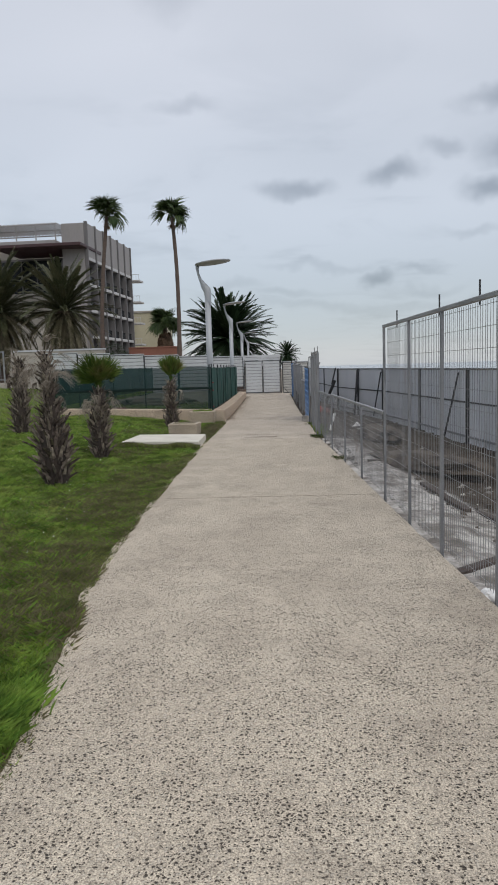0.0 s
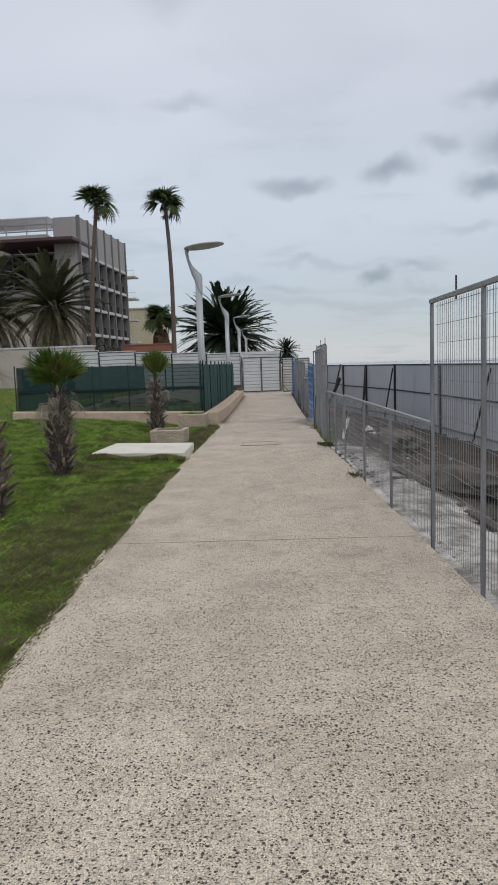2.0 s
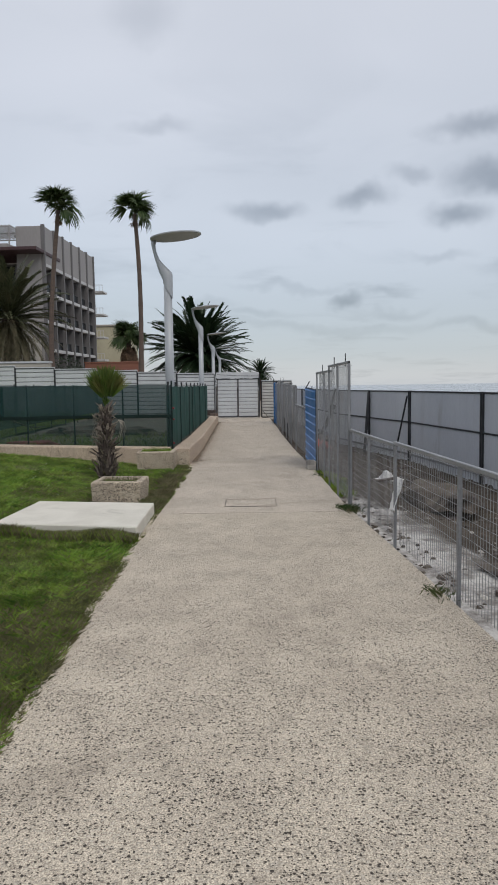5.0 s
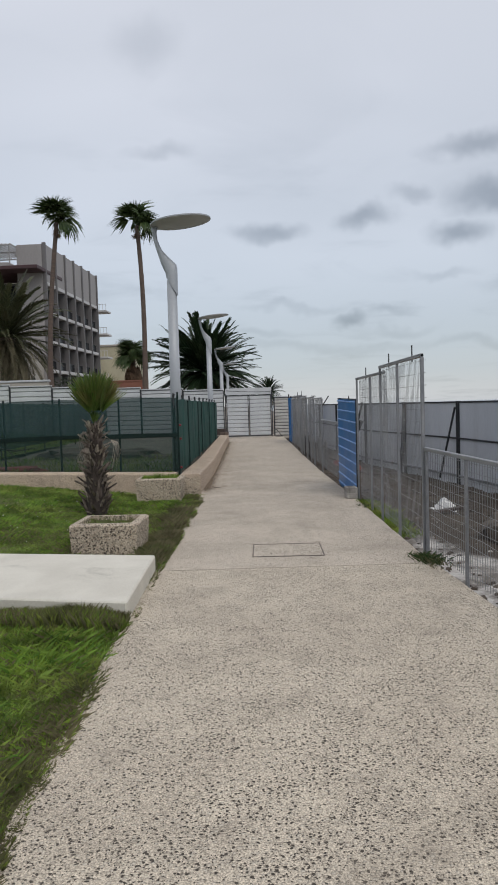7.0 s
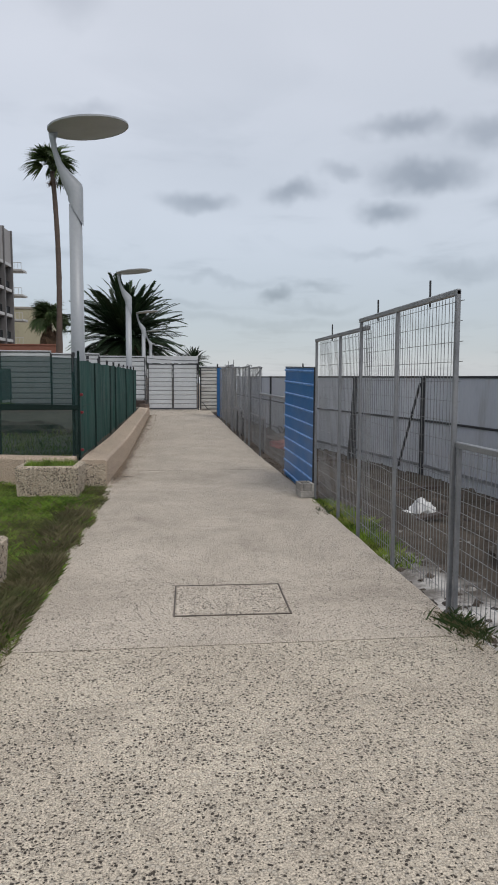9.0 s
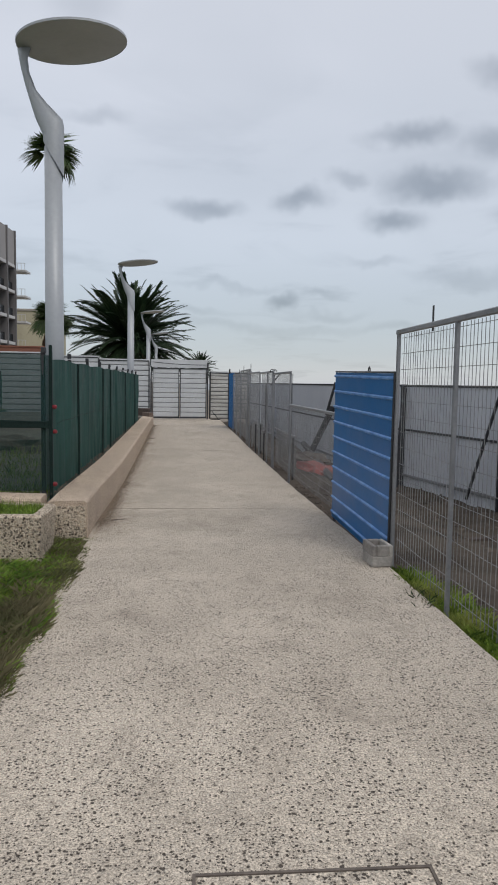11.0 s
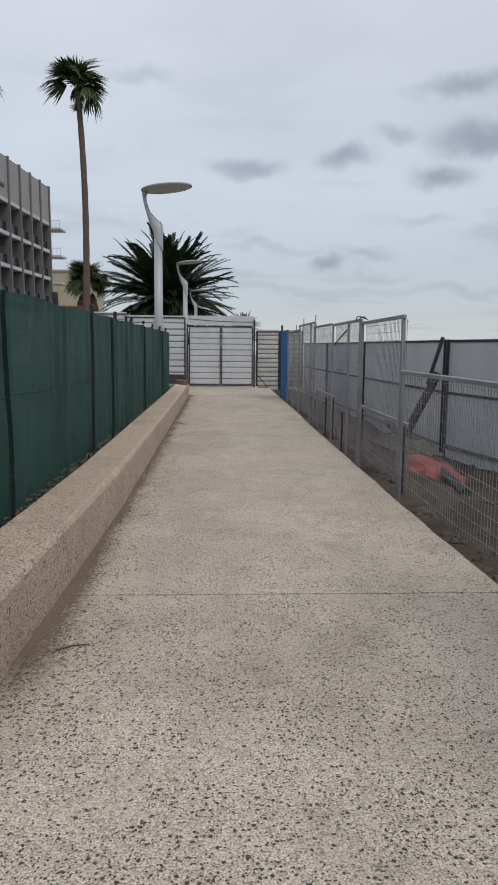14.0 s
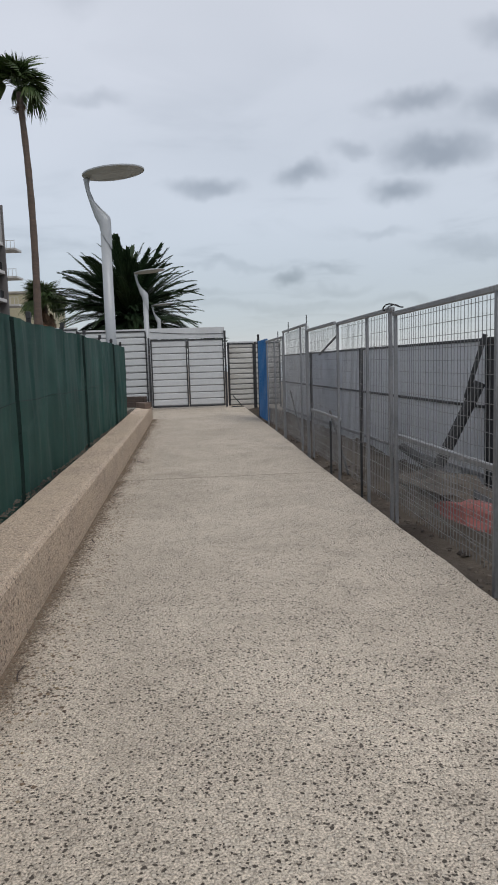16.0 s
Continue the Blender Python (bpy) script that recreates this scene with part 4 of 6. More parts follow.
for x0, x1, y in ((1.12, 1.9, 43.3), (1.92, 2.70, 43.3)):
    across("dirty_hoarding", "dirty white corrugated hoarding beside the gate", x0, x1, y, 0.0, 1.86, "dirty_white", 12)
stay = thing("gate_stay", "small steel stay on the ground at the gate", "stay", at=pose(1.12, 42.55, 0))
part("bar", rod(bmesh.new(), (0.03, 0, 0.36), (0.30, -0.05, 0.03), 0.014, 6), MAT["dark_steel"], stay)
part("foot", boxed(0.0, 0.36, -0.09, -0.03, 0.0, 0.03, bevel=0.004), MAT["dark_steel"], stay)
for x, y, z, r, n, mat in ((-1.36, 38.55, 0.33, 74, 0.75, "wood"), (-1.16, 38.15, 0.33, 22, 0.62, "old_wood"), (-1.40, 38.57, 0.455, 66, 0.62, "wood")):
    timber = thing("timber_beam", "weathered timber offcut stacked at the wall's end", "timber", "stacked timbers", at=pose(x, y, z, 0, 0, r))
    part("beam", boxed(-0.075, 0.075, -n / 2, n / 2, -0.01, 0.115, bevel=0.008), MAT[mat], timber)

# ---------------------------------------------------------------- green shade net
net_side = thing("shade_net_fence", "dark green shade net on posts along the wall", "net fence", "green net fences", at=pose(-1.425, 21.95, 0, 0, 0, -0.25))


def net_sheet(length, z0, z1, mat, wave, seed, n=160):
    bm = bmesh.new()
    cols = []
    for i in range(n + 1):
        y = length * i / n
        col = []
        for j in range(9):
            z = z0 + (z1 - z0) * j / 8
            sag = 0.018 * (abs(math.sin(y * math.pi / 1.55)) - 1) * (j == 8) + 0.02 * noise.noise(Vector((y * 0.8, seed, 0))) * (j == 0)
            x = wave * (noise.noise(Vector((y * 3.2, z * 0.7, seed))) + 0.5 * noise.noise(Vector((y * 9, z * 2.0, seed + 3))))
            col.append(bm.verts.new((x, y, z + sag)))
        cols.append(col)
    for a, b in zip(cols, cols[1:]):
        for j in range(8):
            bm.faces.new((a[j], b[j], b[j + 1], a[j + 1]))
    return bm


part("net", net_sheet(14.4, 0.20, 1.66, MAT["net"], 0.034, 1.0, 360), MAT["net"], net_side, smooth=True)
rng = random.Random(77)
for i, y in enumerate((1.45, 4.1, 5.3, 8.6, 11.9)):
    # where two lengths overlap, the net hangs double in a crooked pleat
    bm = bmesh.new()
    w, q = (0.012, 0.045, 0.014, 0.016, 0.03)[i], rng.uniform(-0.05, 0.05)
    rows = []
    for j in range(13):
        z = 0.24 + 1.40 * j / 12
        c = y + q * math.sin(j * 0.45 + i) + rng.uniform(-0.008, 0.008)
        rows.append([bm.verts.new((0.045 + d, c + e * w * (0.7 + 0.3 * math.sin(j + i)), z)) for e, d in ((-1, -0.012), (0, 0.014), (1, -0.012))])
    for a, b in zip(rows, rows[1:]):
        for e in (0, 1):
            bm.faces.new((a[e], a[e + 1], b[e + 1], b[e]))
    part("pleat", bm, MAT["net_fold"], net_side, "doubled darker net", smooth=True)
seam = [(0.046 + 0.01 * math.sin(y * 2.1), y, 1.03 + 0.010 * math.sin(y * 1.3) + 0.008 * math.sin(y * 5)) for y in spaced(0.0, 14.4, 0.3)]
part("seam", tube_along(bmesh.new(), seam, [0.003] * len(seam), 5), MAT["net_fold"], net_side)
for i, y in enumerate(spaced(0.0, 14.4, 1.55)):
    part("post", rod(bmesh.new(), (-0.085, y, 0.0), (-0.085 + 0.01 * math.sin(i * 7), y, 1.72 + 0.03 * math.sin(i * 5)), 0.022, 8), MAT["dark_steel"], net_side)
    part("clip", boxed(-0.10, -0.06, y - 0.03, y + 0.03, 1.70, 1.76, bevel=0.006), MAT["dark_steel"], net_side)
for y, z in ((0.0, 1.17), (0.02, 0.93), (0.0, 0.42)):
    part("end_cap", boxed(0.0, 0.045, y - 0.035, y + 0.015, z, z + 0.04, bevel=0.012), MAT["red_cap"], net_side, "red plastic clamp")
net_front = thing("shade_net_fence", "thin see-through green net along the lawn wall", "net fence", "green net fences", at=pose(-1.44, 21.93, 0, 0, 0, 90))
part("upper_net", net_sheet(5.2, 1.02, 1.70, MAT["net_thin"], 0.015, 5.0, 60), MAT["net_thin"], net_front, smooth=True)
part("lower_net", net_sheet(5.2, 0.38, 1.04, MAT["net_sheer"], 0.012, 8.0, 60), MAT["net_sheer"], net_front, smooth=True)
part("dark_net", net_sheet(1.5, 1.02, 1.69, MAT["net"], 0.012, 11.0, 20), MAT["net"], net_front, "second layer of darker net", smooth=True, at=pose(0.03, 3.6, 0))
for y in (0.0, 1.05, 2.1, 3.1, 4.2, 5.2):
    part("post", rod(bmesh.new(), (0.04, y, 0.0), (0.04, y, 1.72), 0.018, 8), MAT["dark_steel"], net_front)
part("overlap", net_sheet(5.2, 0.985, 1.065, MAT["net_fold"], 0.008, 14.0, 60), MAT["net_fold"], net_front, "doubled strip of darker net", smooth=True, at=pose(-0.02, 0, 0))
part("middle_wire", rod(bmesh.new(), (0.03, 0, 1.03), (0.03, 5.2, 1.03), 0.008, 6), MAT["dark_steel"], net_front)
part("end_post", boxed(-0.014, 0.014, -0.02, 0.010, 0.0, 1.78, bevel=0.004), MAT["net_fold"], net_front)
net_back = thing("shade_net_fence", "green net running back from the lawn corner", "net fence", "green net fences", at=pose(-6.7, 22.0, 0))
part("net", net_sheet(20.0, 0.5, 1.75, MAT["net_thin"], 0.015, 15.0, 120), MAT["net_thin"], net_back, smooth=True)
for y in spaced(0.0, 20.0, 2.0):
    part("post", rod(bmesh.new(), (-0.04, y, 0.0), (-0.04, y, 1.78), 0.02, 8), MAT["dark_steel"], net_back)

# ---------------------------------------------------------------- street lamps


def street_lamp(where):
    """A flat-sided pole whose top twists into a blade that carries an oval disc."""
    th = thing("street_lamp", "pale grey street lamp with a twisted neck and oval disc head", "street lamp", "street lamps along the walkway", at=where)
    part("pole", rod(bmesh.new(), (0, 0, -0.15), (0, 0, 3.9), 0.108, 18, 0.092), MAT["lamp"], th, smooth=True)
    part("base_flange", rod(bmesh.new(), (0, 0, -0.1), (0, 0, 0.05), 0.2, 16), MAT["lamp"], th)
    # the neck: a sleeve cut aslant, then a blade that narrows and bends back under the disc
    bm = bmesh.new()
    rings = []
    for lx, lz, rx, rz, thick in ((-0.100, 3.95, 0.112, 3.60, 0.108), (-0.105, 4.02, 0.116, 4.12, 0.105), (-0.14, 4.10, 0.100, 4.19, 0.085), (-0.185, 4.20, 0.030, 4.265, 0.065), (-0.235, 4.36, -0.060, 4.35, 0.05),
                                  (-0.285, 4.53, -0.170, 4.48, 0.042), (-0.325, 4.69, -0.240, 4.66, 0.036), (-0.345, 4.80, -0.255, 4.80, 0.036), (-0.36, 4.88, -0.22, 4.90, 0.05)):
        mid, half = Vector(((lx + rx) / 2, 0, (lz + rz) / 2)), Vector(((rx - lx) / 2, 0, (rz - lz) / 2))
        rings.append([bm.verts.new(mid + half * math.cos(q) + Vector((0, thick * math.sin(q), 0))) for q in (2 * math.pi * i / 16 for i in range(16))])
    for p, q in zip(rings, rings[1:]):
        for i in range(16):
            bm.faces.new((p[i], p[(i + 1) % 16], q[(i + 1) % 16], q[i]))
    bm.faces.new(rings[-1])
    part("neck", bm, MAT["lamp"], th, smooth=True)
    # the disc, thin at its rim, tilted up towards the path
    tilt = pose(0.18, 0.0, 4.985, 0, -6, 0)
    for name, z_sign, mat, thick in (("disc", 1, "lamp", 0.045), ("diffuser", -1, "lamp_under", 0.03)):
        bm = bmesh.new()
        prev = None
        for k in range(7):
            s = 1 - k / 6
            row = [bm.verts.new((0.575 * s * math.cos(a) * (1 + 0.04 * math.cos(a)), 0.50 * s * math.sin(a), z_sign * thick * (1 - s ** 4) + 0.008 * z_sign)) for a in (2 * math.pi * i / 40 for i in range(40))] if s > 0 else [bm.verts.new((0, 0, z_sign * (thick + 0.008)))]
            if prev:
                for i in range(40):
                    if len(row) == 1:
                        bm.faces.new((prev[i], prev[(i + 1) % 40], row[0]))
                    else:
                        bm.faces.new((prev[i], prev[(i + 1) % 40], row[(i + 1) % 40], row[i]))
            prev = row
        part(name, bm, MAT[mat], th, smooth=True, at=tilt)
    bm = bmesh.new()
    a0 = [bm.verts.new((0.577 * math.cos(a) * (1 + 0.04 * math.cos(a)), 0.502 * math.sin(a), z)) for z in (-0.012, 0.012) for a in (2 * math.pi * i / 40 for i in range(40))]
    for i in range(40):
        bm.faces.new((a0[i], a0[(i + 1) % 40], a0[40 + (i + 1) % 40], a0[40 + i]))
    part("rim", bm, MAT["lamp"], th, at=tilt)
    return th


first_lamp = street_lamp(pose(-1.56, 22.92, 0.02))
for k in range(1, 5):
    copy_thing(first_lamp, pose(-1.56, 22.92 + 12.9 * k, -0.13 * k, 0, 0, (-1) ** k * 1.5))

# ---------------------------------------------------------------- palms


def fan_leaf(seed, blades=26, radius=0.75, stalk=0.8, droop=0.25, spread=150, width=0.034):
    """A fan palm leaf along +x: stalk and folded blades in a fan, tips hanging."""
    rng = random.Random(seed)
    verts, faces = [], []

    def strip(points, w, up):
        o = len(verts)
        for i, p in enumerate(points):
            f = 1.0 if i < len(points) - 1 else 0.06
            d = (points[min(i + 1, len(points) - 1)] - points[max(i - 1, 0)]).normalized()
            s = d.cross(up)
            s = s.normalized() if s.length > 1e-4 else Vector((0, 1, 0))
            n = s.cross(d)
            w0 = w * f * (0.55 if i == 0 else 1.0)
            verts.extend([tuple(p - s * w0), tuple(p + n * w0 * 0.35), tuple(p + s * w0)])
        for i in range(len(points) - 1):
            a, b = o + 3 * i, o + 3 * i + 3
            faces.extend([(a, a + 1, b + 1, b), (a + 1, a + 2, b + 2, b + 1)])

    sag = [Vector((stalk * t, 0, -0.10 * stalk * t * t)) for t in (0, 0.33, 0.66, 1.0)]
    strip(sag, 0.018, Vector((0, 0, 1)))
    hub = sag[-1]
    for i in range(blades):
        a = radians(-spread / 2 + spread * i / (blades - 1) + rng.uniform(-2, 2))
        r = radius * (0.72 + 0.28 * math.cos(a)) * rng.uniform(0.9, 1.08)
        pts = []
        for t in (0.05, 0.45, 0.75, 1.0):
            fall = droop * r * max(0.0, t - 0.4) ** 1.6 * 2.2 * rng.uniform(0.7, 1.4)
            pts.append(hub + Vector((math.cos(a) * r * t, math.sin(a) * r * t, 0.10 * r * t - 0.22 * r * abs(math.sin(a)) * t - fall)))
        strip(pts, width * radius / 0.75 * rng.uniform(0.8, 1.1), Vector((0, 0, 1)))
    me = bpy.data.meshes.new("frond")
    me.from_pydata(verts, [], faces)
    return me


def feather_leaf(seed, length=4.0, pairs=46, leaf=0.42, bend=1.0, wide=0.016, swept=0.7):
    """A date palm frond along +x that arches over, with leaflets in a V along its rib."""
    rng = random.Random(seed)
    verts, faces = [], []
    n = 12
    rib = []
    for i in range(n + 1):
        t = i / n
        rib.append(Vector((length * (t - 0.16 * bend * t ** 3), 0.02 * math.sin(t * 5 + seed), length * (0.10 * t - 0.42 * bend * t ** 2.4))))
    for i in range(n):
        o = len(verts)
        for p, w in ((rib[i], 0.035 * (1 - i / n) + 0.008), (rib[i + 1], 0.035 * (1 - (i + 1) / n) + 0.008)):
            verts += [tuple(p + Vector((0, -w, 0))), tuple(p + Vector((0, 0, -w))), tuple(p + Vector((0, w, 0)))]
        faces += [(o, o + 1, o + 4, o + 3), (o + 1, o + 2, o + 5, o + 4)]
    for k in range(pairs):
        t = 0.13 + 0.86 * k / (pairs - 1)
        i = min(int(t * n), n - 1)
        f = t * n - i
        p = rib[i].lerp(rib[i + 1], f)
        d = (rib[i + 1] - rib[i]).normalized()
        for side in (-1, 1):
            le = leaf * (0.35 + 0.65 * math.sin(math.pi * min(1.0, 0.18 + t * 0.8))) * rng.uniform(0.8, 1.15)
            out = (d * rng.uniform(0.8, 1.2) * swept + Vector((0, side, 0)) * rng.uniform(0.7, 0.95) + Vector((0, 0, rng.uniform(0.05, 0.45)))).normalized()
            tip = p + out * le + Vector((0, 0, -0.22 * le))
            mid = p + out * le * 0.55
            s = out.cross(Vector((0, 0, 1))).normalized() * wide
            o = len(verts)
            verts += [tuple(p - s * 0.6), tuple(p + s * 0.6), tuple(mid + s), tuple(mid - s), tuple(tip)]
            faces += [(o, o + 1, o + 2, o + 3), (o + 3, o + 2, o + 4)]
    me = bpy.data.meshes.new("frond")
    me.from_pydata(verts, [], faces)
    return me


def aim(at, az, el, roll=0, scale=1.0):
    return Matrix.Translation(at) @ Euler((0, 0, az)).to_matrix().to_4x4() @ Euler((0, -el, 0)).to_matrix().to_4x4() @ Euler((roll, 0, 0)).to_matrix().to_4x4() @ Matrix.Scale(scale, 4)


FAN = [fan_leaf(s, 22, 0.98, 0.52, 0.8, 122, 0.034) for s in range(4)]
FAN_DEAD = [fan_leaf(s + 10, 18, 0.75, 0.7, 0.9, 100) for s in range(3)]
YOUNG = [fan_leaf(s + 20, 26, 0.46, 0.26, 0.12, 140, 0.022) for s in range(4)]
UPRIGHT = [fan_leaf(s + 50, 18, 0.55, 0.20, 0.05, 74, 0.019) for s in range(4)]
DEAD_SMALL = [fan_leaf(s + 30, 14, 0.40, 0.34, 1.3, 80, 0.012) for s in range(3)]
for group_, mat_ in ((FAN, "fan"), (FAN_DEAD, "skirt"), (YOUNG, "young"), (UPRIGHT, "young"), (DEAD_SMALL, "dead")):
    for me_ in group_:
        me_.materials.append(MAT[mat_])
FEATHER = [feather_leaf(s, 4.3, 60, 0.55, b, 0.034, 1.7) for s, b in ((1, 0.4), (2, 0.62), (3, 0.85), (4, 0.22))]
FEATHER_DRY = [feather_leaf(s, 4.2, 46, 0.42, b, 0.024, 1.2) for s, b in ((5, 0.7), (6, 0.95), (7, 0.5))]
for me_ in FEATHER:
    me_.materials.append(MAT["date"])
FEATHER_OLIVE = [feather_leaf(s, 4.3, 52, 0.50, b, 0.036, 1.3) for s, b in ((1, 0.45), (2, 0.65), (3, 0.85), (4, 0.30))]
for me_ in FEATHER_OLIVE:
    me_.materials.append(MAT["olive"])
for me_ in FEATHER_DRY:
    me_.materials.append(MAT["date_dry"])


def tall_fan_palm(base, lean, height, seed, spread=1.0):
    rng = random.Random(seed)
    th = thing("fan_palm", "tall slender fan palm with a small green crown", "palm tree", "tall fan palms", at=pose(*base))
    pts = [Vector((lean * (0.15 * t + 0.85 * t * t) + 0.12 * math.sin(t * 4 + seed), 0, height * t - 0.3 * (t == 0))) for t in spaced(0, 1, 0.05)]
    radii = [0.26 - 0.09 * min(1, t * 3) - 0.045 * t + 0.012 * (i % 2) for i, t in enumerate(spaced(0, 1, 0.05))]
    part("trunk", tube_along(bmesh.new(), pts, radii, 12), MAT["bark"], th, smooth=True)
    top = pts[-1]
    for i in range(20):
        el = radians((84, 66, 52, 36, 74, 44, 16, 60, -14, 28)[i % 10]) + rng.uniform(-0.12, 0.12)
        part("frond", FAN[i % 4], None, th, at=aim(top + Vector((0, 0, 0.15)), i * 2.4 + rng.uniform(-0.3, 0.3), el, rng.uniform(-0.6, 0.6), rng.uniform(0.78, 1.06) * spread))
    for i in range(6):
        part("frond", FAN[i % 4], None, th, at=aim(top + Vector((0, 0, 0.1)), i * 2.4 + 1.0, radians(rng.uniform(15, 80)), rng.uniform(-0.6, 0.6), rng.uniform(0.48, 0.62) * spread))
    for i in range(7):
        part("dead_frond", FAN_DEAD[i % 3], None, th, at=aim(top - Vector((0, 0, 0.05 + 0.3 * rng.random())), i * 2.1, radians(rng.uniform(-86, -72)), 0, rng.uniform(0.35, 0.5)))
    return th


tall_fan_palm((-12.1, 52.5, 0), 0.65, 12.9, 3)
tall_fan_palm((-6.55, 54.3, 0), -0.30, 13.05, 5)


def skirted_palm(base, height, seed, scale, green=40, dead=46):
    rng = random.Random(seed)
    th = thing("fan_palm", "short fan palm with a skirt of dead fronds", "palm tree", "skirted fan palms", at=pose(*base))
    part("trunk", tube_along(bmesh.new(), [(0, 0, z) for z in spaced(-0.2, height, 0.6)], [0.28] * len(spaced(-0.2, height, 0.6)), 10), MAT["bark"], th, smooth=True)
    for i in range(green):
        part("frond", FAN[i % 4], None, th, at=aim((0, 0, height), i * 2.4, radians(rng.uniform(-12, 88)), rng.uniform(-0.8, 0.8), rng.uniform(0.8, 1.05) * scale))
    for i in range(dead):
        part("dead_frond", FAN_DEAD[i % 3], None, th, at=aim((0, 0, height - rng.uniform(0.0, 1.5)), i * 2.1, radians(rng.uniform(-80, -48)), 0, rng.uniform(0.85, 1.15) * scale))
    return th


skirted_palm((-12.75, 88, 0), 7.2, 8, 1.5, 44, 110)


def date_palm(base, height, seed, label, size=1.0, fronds=70, dry=0.25, low=-45):
    rng = random.Random(seed)
    th = thing("date_palm", label, "palm tree", "date palms behind the hoarding", at=pose(*base))
    zs = spaced(-0.2, height, 0.35)
    part("trunk", tube_along(bmesh.new(), [(0.03 * math.sin(z * 2), 0, z) for z in zs], [(0.42 + 0.04 * (i % 2)) * size for i in range(len(zs))], 12), MAT["bark"], th)
    for i in range(fronds):
        u = (i + 0.5) / fronds
        el = radians(82 - (82 - low) * u ** 0.85) + rng.uniform(-0.1, 0.1)
        dead = u > 1 - dry
        me = FEATHER_DRY[i % 3] if dead else (FEATHER if dry < 0.2 else FEATHER_OLIVE)[i % 4]
        part("dry_frond" if dead else "frond", me, None, th, at=aim((0, 0, height), i * 2.39996 + rng.uniform(-0.2, 0.2), el, rng.uniform(-0.3, 0.3), size * rng.uniform(0.85, 1.08)))
    return th


date_palm((-3.5, 66.0, 0), 4.2, 11, "big dense date palm behind the white hoarding", 1.17, 240, 0.04, -34)
date_palm((-16.7, 58.4, 0), 6.7, 12, "date palm with drooping dry fronds before the hotel", 1.18, 130, 0.42, -68)
date_palm((-22.8, 60.0, 0), 6.9, 13, "date palm with drooping dry fronds before the hotel", 1.35, 140, 0.40, -72)
date_palm((-27.4, 58.0, 0), 9.4, 14, "date palm with drooping dry fronds before the hotel", 1.2, 110, 0.45, -72)
date_palm((2.7, 100.0, -0.2), 3.4, 15, "small distant date palm beyond the gate", 0.52, 140, 0.1, -60)


def boot_mesh(length, width, thick, fork):
    """One cut leaf base along +x: broad and hollow at the trunk, tapering, its end torn."""
    bm = bmesh.new()
    rows = []
    for t, w in ((0.0, 1.0), (0.45, 0.72), (0.85, 0.5), (1.0, 0.42)):
        x = length * t
        rows.append([bm.verts.new(p) for p in ((x, -width * w, 0.012), (x + fork * t, 0, 0.0), (x, width * w, 0.012), (x, 0, -thick * (1.1 - 0.7 * t)))])
    for p, q in zip(rows, rows[1:]):
        for i in range(4):
            bm.faces.new((p[i], p[(i + 1) % 4], q[(i + 1) % 4], q[i]))
    bm.faces.new(rows[-1])
    me = mesh_of(bm, "leaf_base")
    me.materials.append(MAT["boot"])
    return me


BOOTS = [boot_mesh(0.19, 0.036, 0.02, 0.03), boot_mesh(0.24, 0.030, 0.018, -0.05), boot_mesh(0.15, 0.042, 0.022, 0.02)]


def stubby_palm(base, height, seed, label, crown, girth, dead=8, open_to=30, leaf=1.0, blades_of=YOUNG):
    """A young fan palm in the lawn: a trunk armoured with cut leaf bases, with or without a green crown; girth: radii from foot to top."""
    rng = random.Random(seed)
    th = thing("young_palm", label, "palm tree", "young palms in the lawn", at=pose(*base, 0, 0, seed * 40))
    steps = [height * i / (len(girth) - 1) for i in range(len(girth))]
    zs = spaced(-0.15, height, 0.10)
    lean = rng.uniform(-0.05, 0.05)
    # the core's near-black colour paints the shade behind the cut leaf bases
    part("trunk", tube_along(bmesh.new(), [(lean * z, 0.02 * math.sin(z * 4), z) for z in zs], [float(np.interp(z, steps, girth)) * 0.86 for z in zs], 12), MAT["trunk_core_shade"], th)
    count = int(height / 0.0062)
    for i in range(count):
        z = height * (i / count) * 0.98 + 0.02
        r = float(np.interp(z, steps, girth))
        a = i * 2.39996 + rng.uniform(-0.2, 0.2)
        m = aim((lean * z + r * math.cos(a) * 0.82, r * math.sin(a) * 0.82, z), a, radians(rng.uniform(20, 74)), rng.uniform(-0.9, 0.9), rng.uniform(0.55, 1.1) * (0.55 + 2.2 * r))
        part("leaf_base", BOOTS[i % 3], None, th, at=m)
    top = Vector((lean * height, 0, height))
    for i in range(crown):
        el = radians(88 - (88 - open_to) * (i + 0.5) / crown) + rng.uniform(-0.1, 0.1)
        part("frond", blades_of[i % 4], None, th, at=aim(top, i * 2.4 + rng.uniform(-0.2, 0.2), el, rng.uniform(-0.3, 0.3), rng.uniform(0.85, 1.15) * leaf))
    for i in range(dead):
        el = radians(rng.uniform(-70, 5 if crown else 75))
        part("dead_frond", DEAD_SMALL[i % 3], None, th, at=aim(top - Vector((0, 0, rng.uniform(0.0, 0.2 if crown else 0.6))), i * 2.2, el, rng.uniform(-0.6, 0.6), rng.uniform(0.6, 1.0) * (0.8 if crown else 0.65)))
    return th


